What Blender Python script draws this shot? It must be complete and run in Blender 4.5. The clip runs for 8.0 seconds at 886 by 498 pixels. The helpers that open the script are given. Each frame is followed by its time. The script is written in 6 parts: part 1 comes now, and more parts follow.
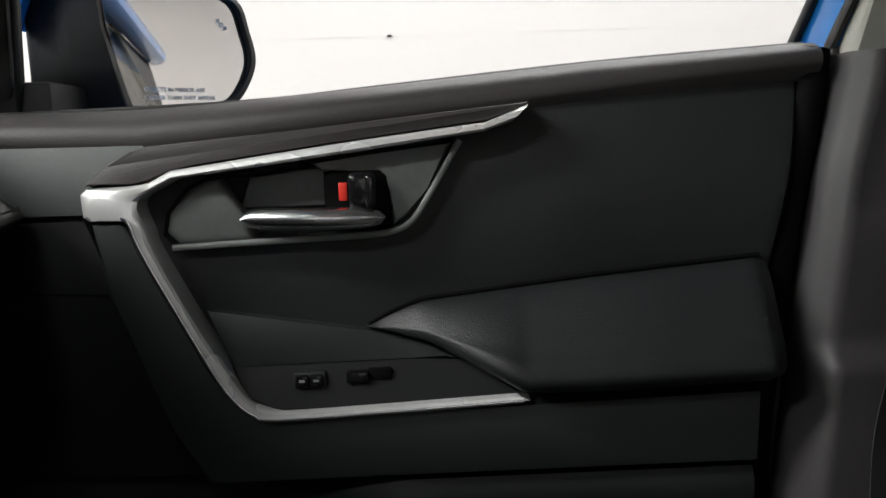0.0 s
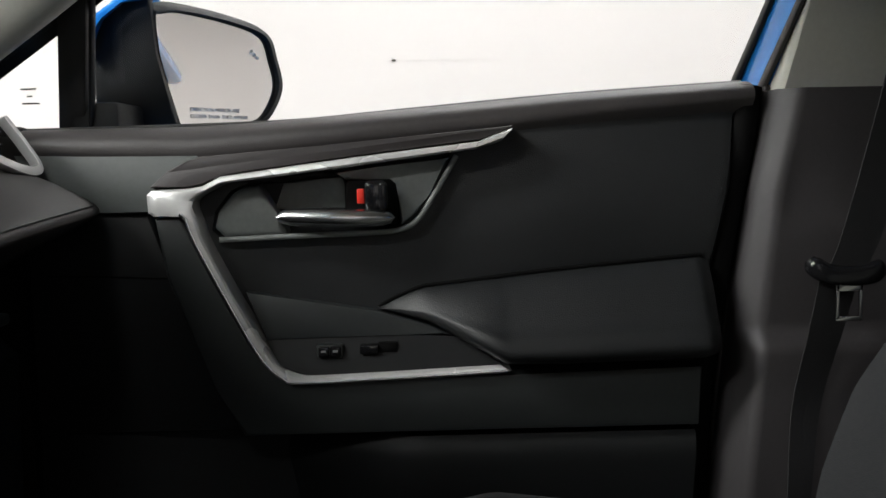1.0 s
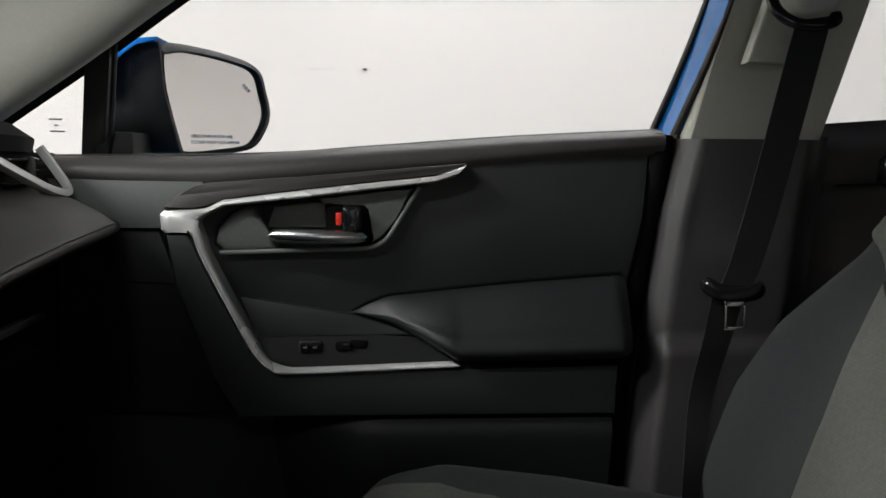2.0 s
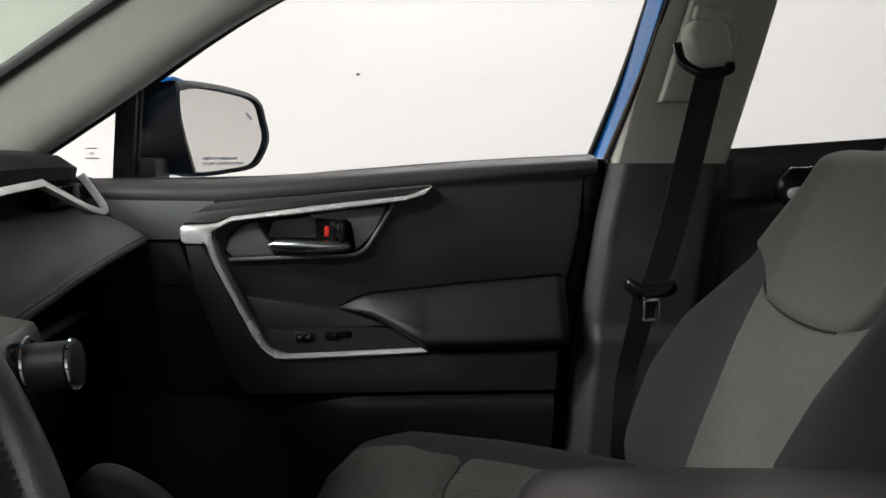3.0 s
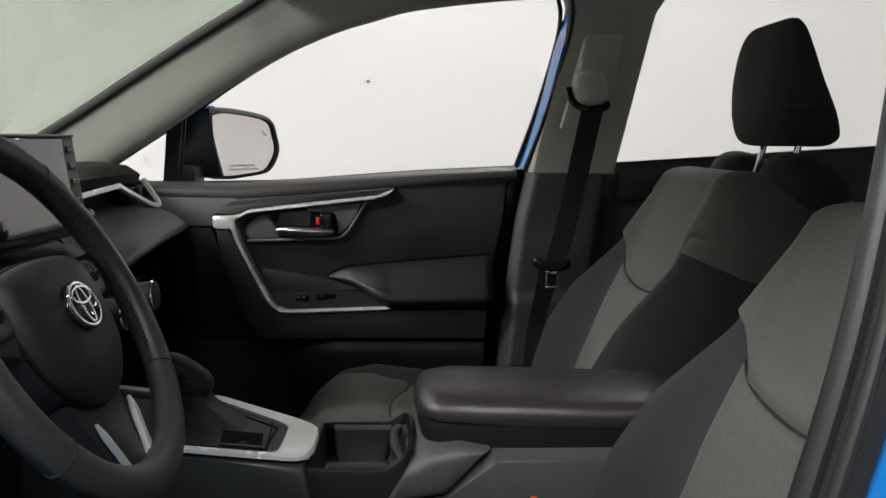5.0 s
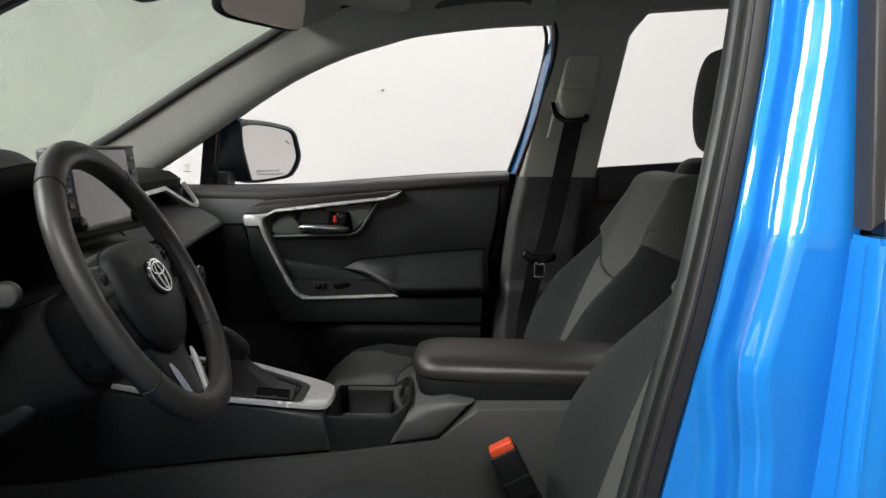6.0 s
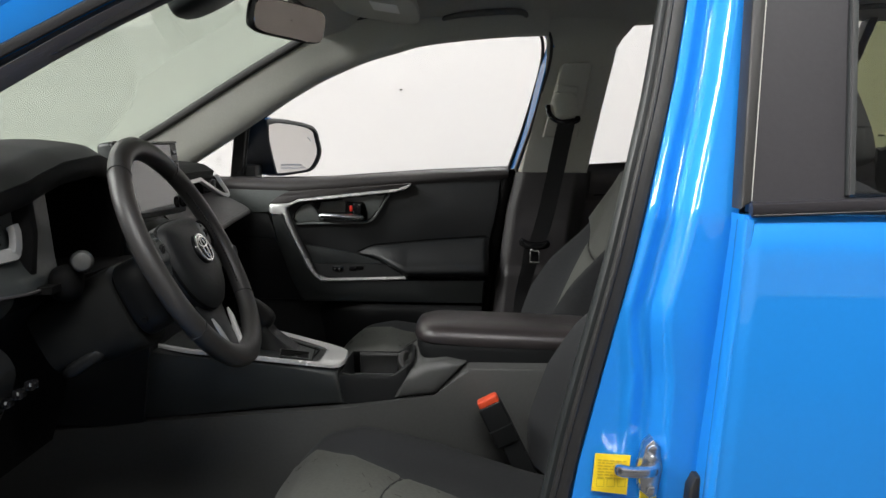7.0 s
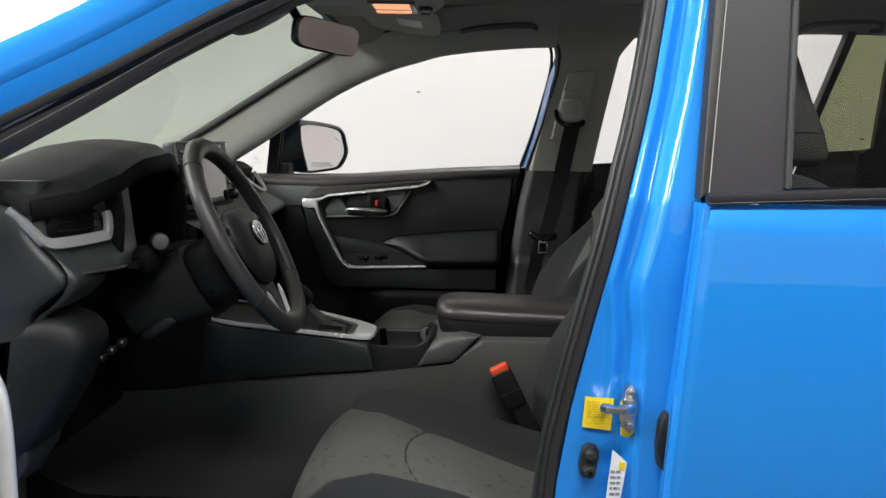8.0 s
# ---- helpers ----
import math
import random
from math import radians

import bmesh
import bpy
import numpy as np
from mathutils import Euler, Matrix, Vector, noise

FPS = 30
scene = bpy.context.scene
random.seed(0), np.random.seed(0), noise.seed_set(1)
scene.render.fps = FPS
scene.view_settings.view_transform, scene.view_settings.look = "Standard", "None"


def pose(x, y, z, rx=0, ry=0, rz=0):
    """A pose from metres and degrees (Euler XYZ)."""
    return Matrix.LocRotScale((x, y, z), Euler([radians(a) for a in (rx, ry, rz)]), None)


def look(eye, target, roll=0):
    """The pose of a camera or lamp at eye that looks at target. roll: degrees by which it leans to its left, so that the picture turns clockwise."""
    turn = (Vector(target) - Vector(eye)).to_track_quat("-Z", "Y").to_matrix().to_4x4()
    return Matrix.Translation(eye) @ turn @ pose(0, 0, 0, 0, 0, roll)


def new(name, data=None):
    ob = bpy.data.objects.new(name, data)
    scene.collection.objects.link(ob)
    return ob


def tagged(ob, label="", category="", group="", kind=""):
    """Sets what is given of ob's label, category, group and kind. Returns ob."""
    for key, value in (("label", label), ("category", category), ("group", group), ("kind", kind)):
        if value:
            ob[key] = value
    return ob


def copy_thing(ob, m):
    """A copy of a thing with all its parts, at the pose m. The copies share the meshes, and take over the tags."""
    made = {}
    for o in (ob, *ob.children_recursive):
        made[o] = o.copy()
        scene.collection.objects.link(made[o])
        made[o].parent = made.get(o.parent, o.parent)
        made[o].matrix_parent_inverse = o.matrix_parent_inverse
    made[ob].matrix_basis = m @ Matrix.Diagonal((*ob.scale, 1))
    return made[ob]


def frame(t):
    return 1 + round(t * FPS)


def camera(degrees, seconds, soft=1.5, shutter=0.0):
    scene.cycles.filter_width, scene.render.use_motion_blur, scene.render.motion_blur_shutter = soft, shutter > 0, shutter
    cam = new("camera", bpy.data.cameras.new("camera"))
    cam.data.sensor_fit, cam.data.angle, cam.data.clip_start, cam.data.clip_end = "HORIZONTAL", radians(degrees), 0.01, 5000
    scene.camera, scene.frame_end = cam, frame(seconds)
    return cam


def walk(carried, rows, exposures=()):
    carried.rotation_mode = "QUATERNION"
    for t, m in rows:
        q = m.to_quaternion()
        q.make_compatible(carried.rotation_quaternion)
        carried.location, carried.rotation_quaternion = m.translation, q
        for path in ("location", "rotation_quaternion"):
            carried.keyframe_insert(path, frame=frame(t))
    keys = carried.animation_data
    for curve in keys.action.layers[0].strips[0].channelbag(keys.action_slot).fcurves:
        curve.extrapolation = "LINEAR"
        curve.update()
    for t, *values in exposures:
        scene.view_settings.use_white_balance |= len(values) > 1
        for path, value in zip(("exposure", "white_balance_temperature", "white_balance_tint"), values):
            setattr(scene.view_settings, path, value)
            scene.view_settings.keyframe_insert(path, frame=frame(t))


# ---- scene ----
cam = camera(52.2, 8.0)
PATH = [
    (0, (0.004, -0.094, 0.993), (0.052, 1.89, 0.747), -2.0),
    (0.5, (0.007, -0.172, 0.99), (0.055, 1.817, 0.789), -1.4),
    (1, (-0.001, -0.269, 0.987), (0.052, 1.721, 0.788), -1.0),
    (1.5, (-0.007, -0.365, 1.007), (0.065, 1.624, 0.81), -0.4),
    (2, (-0.003, -0.465, 1.029), (0.125, 1.52, 0.826), 0.5),
    (2.2, (0.011, -0.516, 1.042), (0.14, 1.469, 0.837), 0.5),
    (3.3, (0.033, -0.785, 1.087), (0.166, 1.197, 0.859), 0.2),
    (3.5, (0.045, -0.836, 1.092), (0.175, 1.146, 0.862), 0.4),
    (4, (0.071, -0.983, 1.098), (0.185, 1.0, 0.863), 0.6),
    (4.5, (0.077, -1.106, 1.111), (0.182, 0.877, 0.873), 0.5),
    (4.7, (0.098, -1.158, 1.116), (0.193, 0.825, 0.877), 0.5),
    (5.8, (0.156, -1.476, 1.134), (0.204, 0.51, 0.9), 0.7),
    (6, (0.157, -1.522, 1.132), (0.199, 0.464, 0.903), 0.5),
    (6.5, (0.187, -1.652, 1.134), (0.204, 0.335, 0.902), 0.8),
    (7, (0.195, -1.766, 1.133), (0.191, 0.22, 0.898), 0.9),
    (7.5, (0.177, -1.903, 1.139), (0.16, 0.083, 0.902), 1.2),
    (8, (0.186, -2.012, 1.136), (0.153, -0.026, 0.9), 1.2),
]
walk(cam, [(t, look(eye, target, roll)) for t, eye, target, roll in PATH],
     exposures=[(0.0, 0.25), (1.1, 0.22), (1.4, 0.0), (2.2, 0.0), (3.4, 0.26), (4.0, -0.05), (4.5, -0.03), (6.0, 0.1), (8.0, 0.12)])

# ---- world, light, exposure ----
world = bpy.data.worlds.new("world")
scene.world = world
world.use_nodes = True
world.node_tree.nodes["Background"].inputs[0].default_value = (0.9, 0.93, 1.0, 1)
world.node_tree.nodes["Background"].inputs[1].default_value = 0.05


def ceiling_lamp_light(x, y, sx, sy, watts):
    d = bpy.data.lights.new("ceiling_light", "AREA")
    d.shape, d.size, d.size_y, d.energy = "RECTANGLE", sx, sy, watts
    d.color = (0.985, 0.985, 0.97)
    ob = new("ceiling_light", d)
    ob.matrix_world = pose(x, y, 3.37)
    return ob


LAMPS = ([(x, 2.7, 2.4, 0.3, 52) for x in (-3.3, 0.8, 4.9)] + [(x, -2.5, 2.4, 0.3, w) for x, w in ((-3.2, 125), (0.5, 125), (5.8, 120))]
         + [(x, -0.6, 1.2, 0.6, 120) for x in (-3.0, -4.3, -5.6)])
for lamp in LAMPS:
    ceiling_lamp_light(*lamp)


# ---- materials ----
def mat(name, color, rough=0.5, metal=0.0, bump=0.0, scale=400.0, kind="noise", var=0.12, coat=0.0, spec=0.5, sheen=0.0, stain=6.0):
    m = bpy.data.materials.new(name)
    m.use_nodes = True
    nt = m.node_tree
    b = nt.nodes["Principled BSDF"]
    b.inputs["Metallic"].default_value = metal
    b.inputs["Coat Weight"].default_value = coat
    b.inputs["Coat Roughness"].default_value = 0.025
    b.inputs["Specular IOR Level"].default_value = spec
    b.inputs["Sheen Weight"].default_value = sheen
    tc = nt.nodes.new("ShaderNodeTexCoord")
    big = nt.nodes.new("ShaderNodeTexNoise")
    big.inputs["Scale"].default_value = stain
    big.inputs["Detail"].default_value = 4
    nt.links.new(tc.outputs["Object"], big.inputs["Vector"])
    fine = nt.nodes.new("ShaderNodeTexNoise")
    fine.inputs["Scale"].default_value = 180
    nt.links.new(tc.outputs["Object"], fine.inputs["Vector"])
    add = nt.nodes.new("ShaderNodeMath")
    add.operation = "ADD"
    nt.links.new(big.outputs["Fac"], add.inputs[0])
    nt.links.new(fine.outputs["Fac"], add.inputs[1])
    ramp = nt.nodes.new("ShaderNodeMapRange")
    ramp.inputs["From Min"].default_value, ramp.inputs["From Max"].default_value = 0.6, 1.4
    ramp.inputs["To Min"].default_value, ramp.inputs["To Max"].default_value = 1 - var, 1 + var
    nt.links.new(add.outputs[0], ramp.inputs["Value"])
    mul = nt.nodes.new("ShaderNodeMix")
    mul.data_type, mul.blend_type = "RGBA", "MULTIPLY"
    mul.inputs["Factor"].default_value = 1
    mul.inputs["A"].default_value = (*color, 1)
    nt.links.new(ramp.outputs[0], mul.inputs["B"])
    nt.links.new(mul.outputs["Result"], b.inputs["Base Color"])
    rr = nt.nodes.new("ShaderNodeMapRange")
    rr.inputs["To Min"].default_value, rr.inputs["To Max"].default_value = max(0.02, rough * 0.85), min(1, rough * 1.15)
    nt.links.new(big.outputs["Fac"], rr.inputs["Value"])
    nt.links.new(rr.outputs[0], b.inputs["Roughness"])
    if bump:
        if kind == "grain":
            t = nt.nodes.new("ShaderNodeTexVoronoi")
            t.feature = "DISTANCE_TO_EDGE"
            out = t.outputs["Distance"]
        elif kind == "weave":
            t = nt.nodes.new("ShaderNodeTexWave")
            t.inputs["Distortion"].default_value = 1.5
            t.inputs["Detail"].default_value = 2
            t.bands_direction = "Z"
            out = t.outputs["Fac"]
        else:
            t = nt.nodes.new("ShaderNodeTexNoise")
            out = t.outputs["Fac"]
        t.inputs["Scale"].default_value = scale
        nt.links.new(tc.outputs["Object"], t.inputs["Vector"])
        bp = nt.nodes.new("ShaderNodeBump")
        bp.inputs["Strength"].default_value = bump
        bp.inputs["Distance"].default_value = 0.001
        nt.links.new(out, bp.inputs["Height"])
        nt.links.new(bp.outputs[0], b.inputs["Normal"])
    return m


def glass_mat(name, tint, gloss=1.0):
    m = bpy.data.materials.new(name)
    m.use_nodes = True
    nt = m.node_tree
    nt.nodes.clear()
    out = nt.nodes.new("ShaderNodeOutputMaterial")
    tr = nt.nodes.new("ShaderNodeBsdfTransparent")
    tr.inputs[0].default_value = (*tint, 1)
    gl = nt.nodes.new("ShaderNodeBsdfGlossy")
    gl.inputs["Roughness"].default_value = 0.01
    lw = nt.nodes.new("ShaderNodeLayerWeight")
    lw.inputs["Blend"].default_value = 0.5
    fr = nt.nodes.new("ShaderNodeMath")
    fr.operation = "POWER"
    fr.inputs[1].default_value = 5.0
    nt.links.new(lw.outputs["Facing"], fr.inputs[0])
    mx = nt.nodes.new("ShaderNodeMixShader")
    k = nt.nodes.new("ShaderNodeMath")
    k.operation = "MULTIPLY_ADD"
    k.inputs[1].default_value = 0.5 * gloss
    k.inputs[2].default_value = 0.02 * gloss
    nt.links.new(fr.outputs[0], k.inputs[0])
    nt.links.new(k.outputs[0], mx.inputs[0])
    nt.links.new(tr.outputs[0], mx.inputs[1])
    nt.links.new(gl.outputs[0], mx.inputs[2])
    nt.links.new(mx.outputs[0], out.inputs[0])
    return m


def mirror_mat(name, color, rough):
    m = mat(name, color, rough, 1.0, var=0.03)
    return m


def glow_mat(name, color, strength):
    m = bpy.data.materials.new(name)
    m.use_nodes = True
    b = m.node_tree.nodes["Principled BSDF"]
    b.inputs["Emission Color"].default_value = (*color, 1)
    b.inputs["Emission Strength"].default_value = strength
    return m


M_PLASTIC = mat("black_grained_plastic", (0.0088, 0.0095, 0.0100), 0.5, bump=0.25, scale=900, kind="grain", spec=0.27)
M_PLASTIC2 = mat("charcoal_satin_plastic", (0.021, 0.024, 0.024), 0.42, bump=0.2, scale=1100, kind="grain")
# charcoal raised in tone to carry the light from the windscreen
M_UPPER = mat("charcoal_lit_corner_plastic", (0.058, 0.066, 0.063), 0.46, bump=0.25, scale=900, kind="grain")
M_DASH = mat("black_dashboard_plastic", (0.0115, 0.0122, 0.0118), 0.62, bump=0.25, scale=900, kind="grain", spec=0.15)
M_CONSOLE = mat("grey_console_plastic", (0.060, 0.061, 0.059), 0.46, bump=0.2, scale=1000, kind="grain")
M_SOFT = mat("black_soft_leatherette", (0.0112, 0.0122, 0.0130), 0.48, bump=0.35, scale=420, kind="grain")
M_BROWN = mat("warm_black_padding", (0.030, 0.0255, 0.0255), 0.5, bump=0.3, scale=500, kind="grain")
M_PAD = mat("warm_black_dash_padding", (0.0185, 0.0155, 0.0155), 0.52, bump=0.3, scale=500, kind="grain", spec=0.4)
M_ROLL = mat("warm_charcoal_door_top", (0.040, 0.036, 0.0355), 0.45, bump=0.3, scale=500, kind="grain")
M_LID = mat("black_armrest_leatherette", (0.030, 0.0255, 0.026), 0.31, bump=0.3, scale=450, kind="grain")
M_WHEEL = mat("black_wheel_leather", (0.026, 0.025, 0.024), 0.42, bump=0.3, scale=520, kind="grain")
M_GLOSS = mat("gloss_black_plastic", (0.008, 0.008, 0.009), 0.12, var=0.05)
# near black: dark joints and parts, and shade painted into recesses
M_DARK = mat("near_black_joints_and_shade", (0.004, 0.004, 0.004), 0.7, spec=0.1)
M_SILVER = mat("satin_silver_paint", (0.79, 0.79, 0.78), 0.27, 0.5, var=0.05)
M_VENTTRIM = mat("dull_silver_paint", (0.44, 0.44, 0.435), 0.34, 0.5, var=0.06)
M_CHROME = mat("chrome", (0.78, 0.78, 0.78), 0.1, 1.0, var=0.03)
M_STEEL = mat("zinc_steel", (0.62, 0.63, 0.64), 0.28, 1.0, var=0.12)
M_RED = mat("red_plastic", (0.75, 0.035, 0.02), 0.4, var=0.05)
M_ORANGE = mat("orange_red_plastic", (0.85, 0.09, 0.03), 0.4, var=0.05)
M_FABRIC = mat("charcoal_seat_fabric", (0.0262, 0.0272, 0.0288), 0.9, bump=0.5, scale=700, sheen=0.03, spec=0.3)
M_INSERT = mat("grey_green_seat_fabric", (0.078, 0.080, 0.070), 0.92, bump=0.16, scale=85, kind="weave", sheen=0.05, var=0.2)
M_WOVEN = mat("brown_grey_woven_thread", (0.042, 0.039, 0.034), 0.95)
M_SEAM = mat("dark_seam_thread", (0.012, 0.012, 0.012), 0.9)
M_HEADREST = mat("dark_headrest_fabric", (0.03, 0.031, 0.028), 0.9, bump=0.5, scale=600)
M_TRIM = mat("light_grey_pillar_trim", (0.56, 0.555, 0.50), 0.78, bump=0.25, scale=700, var=0.05)
M_LINER = mat("grey_headliner_felt", (0.54, 0.53, 0.48), 0.95, bump=0.5, scale=500, var=0.06)
M_BLUE = mat("metallic_blue_paint", (0.017, 0.240, 0.72), 0.34, 0.1, coat=1.0, var=0.02, spec=0.05)
M_RUBBER = mat("black_rubber", (0.02, 0.019, 0.018), 0.5, bump=0.15, scale=500)
M_SATIN = mat("satin_black_applique", (0.026, 0.0238, 0.027), 0.46, bump=0.05, scale=300, spec=0.32)
M_CARPET = mat("black_carpet", (0.008, 0.008, 0.008), 1.0, bump=1.0, scale=500, spec=0.08)
M_BELT = mat("black_belt_webbing", (0.028, 0.028, 0.03), 0.75, bump=0.5, scale=300, kind="weave")
M_YELLOW = mat("yellow_sticker", (0.85, 0.62, 0.02), 0.4, var=0.05)
M_INK = mat("dark_ink", (0.05, 0.045, 0.03), 0.6)
M_BROWNINK = mat("brown_ink", (0.60, 0.43, 0.02), 0.6)
M_GREYINK = mat("grey_ink", (0.22, 0.22, 0.22), 0.6)
M_CUP = mat("charcoal_handle_cup", (0.17, 0.182, 0.175), 0.36, bump=0.2, scale=1100, kind="grain")
M_LEVER = mat("satin_chrome", (0.72, 0.73, 0.74), 0.24, 1.0, var=0.04)
M_PILLAR = mat("dark_grey_pillar_plastic", (0.038, 0.0352, 0.0362), 0.5, bump=0.25, scale=900, kind="grain")
M_FAINT = mat("faint_grey_ink", (0.86, 0.86, 0.84), 0.6)
# shaded copy of the light grey pillar trim, darkness put into the colour
M_SHADEPILLAR = mat("shaded_grey_pillar_trim", (0.11, 0.10, 0.094), 0.7, bump=0.25, scale=700, var=0.06)
M_WHITE = mat("white_sticker", (0.78, 0.78, 0.76), 0.45, var=0.05)
M_WALL = mat("white_painted_wall", (0.83, 0.80, 0.785), 0.75, bump=0.03, scale=60, var=0.03, stain=0.8)
M_SEAMWALL = mat("wall_joint", (0.808, 0.778, 0.763), 0.8)
M_FLOOR = mat("grey_sealed_concrete", (0.075, 0.075, 0.075), 0.45, bump=0.2, scale=40, var=0.15, stain=1.2)
M_LOWBAND = mat("charcoal_reflection_band", (0.045, 0.045, 0.047), 0.6, bump=0.1, scale=60)
M_CEIL = mat("white_ceiling", (0.78, 0.77, 0.75), 0.85, var=0.03)
M_MIRROR = mirror_mat("mirror_glass", (0.97, 0.955, 0.945), 0.015)
M_RVM = mirror_mat("tinted_mirror_glass", (0.42, 0.38, 0.36), 0.03)
M_SCREEN = mat("glossy_display_glass", (0.012, 0.012, 0.013), 0.05, coat=1.0, var=0.02, spec=1.0)
M_CLEAR = glass_mat("clear_window_glass", (0.96, 0.965, 0.96))
M_SHIELD = glass_mat("green_tinted_windshield", (0.72, 0.77, 0.715))
M_PRIVACY = glass_mat("olive_tinted_glass", (0.48, 0.50, 0.38))
M_SMOKE = glass_mat("smoked_rear_glass", (0.6, 0.6, 0.59))
M_AMBER = glow_mat("amber_map_lamp", (1.0, 0.42, 0.2), 0.9)
M_TUBE = glow_mat("lamp_diffuser", (1.0, 0.97, 0.94), 3.0)
M_LENS = mat("pale_lens", (0.16, 0.157, 0.15), 0.32)


# ---- mesh helpers ----
def V(*a):
    return Vector(a)


def part(name, bm, material, parent=None, label="", smooth=40):
    me = bpy.data.meshes.new(name)
    bmesh.ops.recalc_face_normals(bm, faces=bm.faces)
    for f in bm.faces:
        f.smooth = True
    bm.to_mesh(me)
    bm.free()
    me.materials.append(material)
    me.set_sharp_from_angle(angle=radians(smooth))
    ob = new(name, me)
    if parent is not None:
        ob.parent = parent
    if label:
        tagged(ob, label)
    return ob


def thing(name, label, category, group="", kind=""):
    return tagged(new(name), label, category, group, kind)


def cr(pts, n=6, closed=False):
    """A smooth line through points (Catmull-Rom)."""
    p = [Vector(q) for q in pts]
    out = []
    m = len(p)
    for i in range(m if closed else m - 1):
        if closed:
            a, b, c, d = p[i - 1], p[i], p[(i + 1) % m], p[(i + 2) % m]
        else:
            a, b, c, d = p[max(i - 1, 0)], p[i], p[i + 1], p[min(i + 2, m - 1)]
        for k in range(n):
            t = k / n
            out.append(0.5 * (2 * b + (c - a) * t + (2 * a - 5 * b + 4 * c - d) * t * t + (3 * b - a - 3 * c + d) * t ** 3))
    if not closed:
        out.append(p[-1])
    return out


def prism(pts, yf, thick, bevel=0.0, seg=2):
    """An outline in x and z, its face on the cabin side at y = yf (a number or a function of x, z), extruded by thick along y."""
    fy = yf if callable(yf) else (lambda x, z: yf)
    bm = bmesh.new()
    a = [bm.verts.new((x, fy(x, z), z)) for x, z in pts]
    b = [bm.verts.new((x, fy(x, z) + thick, z)) for x, z in pts]
    front = bm.faces.new(a)
    bm.faces.new(b[::-1])
    for i in range(len(a)):
        j = (i + 1) % len(a)
        bm.faces.new((a[j], a[i], b[i], b[j]))
    if bevel:
        bmesh.ops.bevel(bm, geom=list(front.edges), offset=bevel, segments=seg, profile=0.5, affect="EDGES", clamp_overlap=True)
    big = [f for f in bm.faces if len(f.verts) > 4]
    bmesh.ops.triangulate(bm, faces=big)
    return bm


def loft(rings, closed=True, caps=True):
    bm = bmesh.new()
    rows = [[bm.verts.new(p) for p in r] for r in rings]
    n = len(rows[0])
    for r, s in zip(rows, rows[1:]):
        for i in range(n if closed else n - 1):
            j = (i + 1) % n
            bm.faces.new((r[i], r[j], s[j], s[i]))
    if caps and closed:
        bm.faces.new(rows[0][::-1])
        bm.faces.new(rows[-1])
    return bm


def sweep(path, w, h, up=(0, 0, 1), n=10, closed=False, power=2.6, taper=None):
    """A bar of rounded section (w across, h along up) that follows a path."""
    p = [Vector(q) for q in path]
    rings = []
    m = len(p)
    for i, c in enumerate(p):
        if closed:
            d = p[(i + 1) % m] - p[i - 1]
        else:
            d = p[min(i + 1, m - 1)] - p[max(i - 1, 0)]
        d.normalize()
        u = Vector(up(i / max(1, m - 1)) if callable(up) else up)
        s = d.cross(u).normalized()
        u = s.cross(d).normalized()
        k = taper(i / max(1, m - 1)) if taper else 1
        ring = []
        for j in range(n):
            a = 2 * math.pi * j / n
            ca, sa = math.cos(a), math.sin(a)
            e = 2 / power
            ring.append(c + s * (w / 2 * k * math.copysign(abs(ca) ** e, ca)) + u * (h / 2 * k * math.copysign(abs(sa) ** e, sa)))
        rings.append(ring)
    if closed:
        rings.append(rings[0])
        bm = loft(rings, True, False)
        bmesh.ops.remove_doubles(bm, verts=bm.verts, dist=1e-6)
        return bm
    return loft(rings)


def box(c, s, bevel=0.004, seg=2, rot=None):
    bm = bmesh.new()
    bmesh.ops.create_cube(bm, size=1)
    bmesh.ops.scale(bm, vec=s, verts=bm.verts)
    if bevel:
        bmesh.ops.bevel(bm, geom=list(bm.edges), offset=bevel, segments=seg, profile=0.5, affect="EDGES", clamp_overlap=True)
    m = Matrix.Translation(c) @ (rot.to_4x4() if rot else Matrix())
    bmesh.ops.transform(bm, matrix=m, verts=bm.verts)
    return bm


def disc(c, axis, r, depth, n=20, r2=None, bevel=0.0):
    """A round bar round c, along axis; its end at +axis has the radius r2."""
    bm = bmesh.new()
    bmesh.ops.create_cone(bm, cap_ends=True, segments=n, radius1=r, radius2=r if r2 is None else r2, depth=depth)
    if bevel:
        es = [e for e in bm.edges if all(abs(v.co.z) > depth * 0.49 for v in e.verts)]
        bmesh.ops.bevel(bm, geom=es, offset=bevel, segments=2, profile=0.5, affect="EDGES", clamp_overlap=True)
    q = Vector((0, 0, 1)).rotation_difference(Vector(axis).normalized()).to_matrix().to_4x4()
    bmesh.ops.transform(bm, matrix=Matrix.Translation(c) @ q, verts=bm.verts)
    return bm


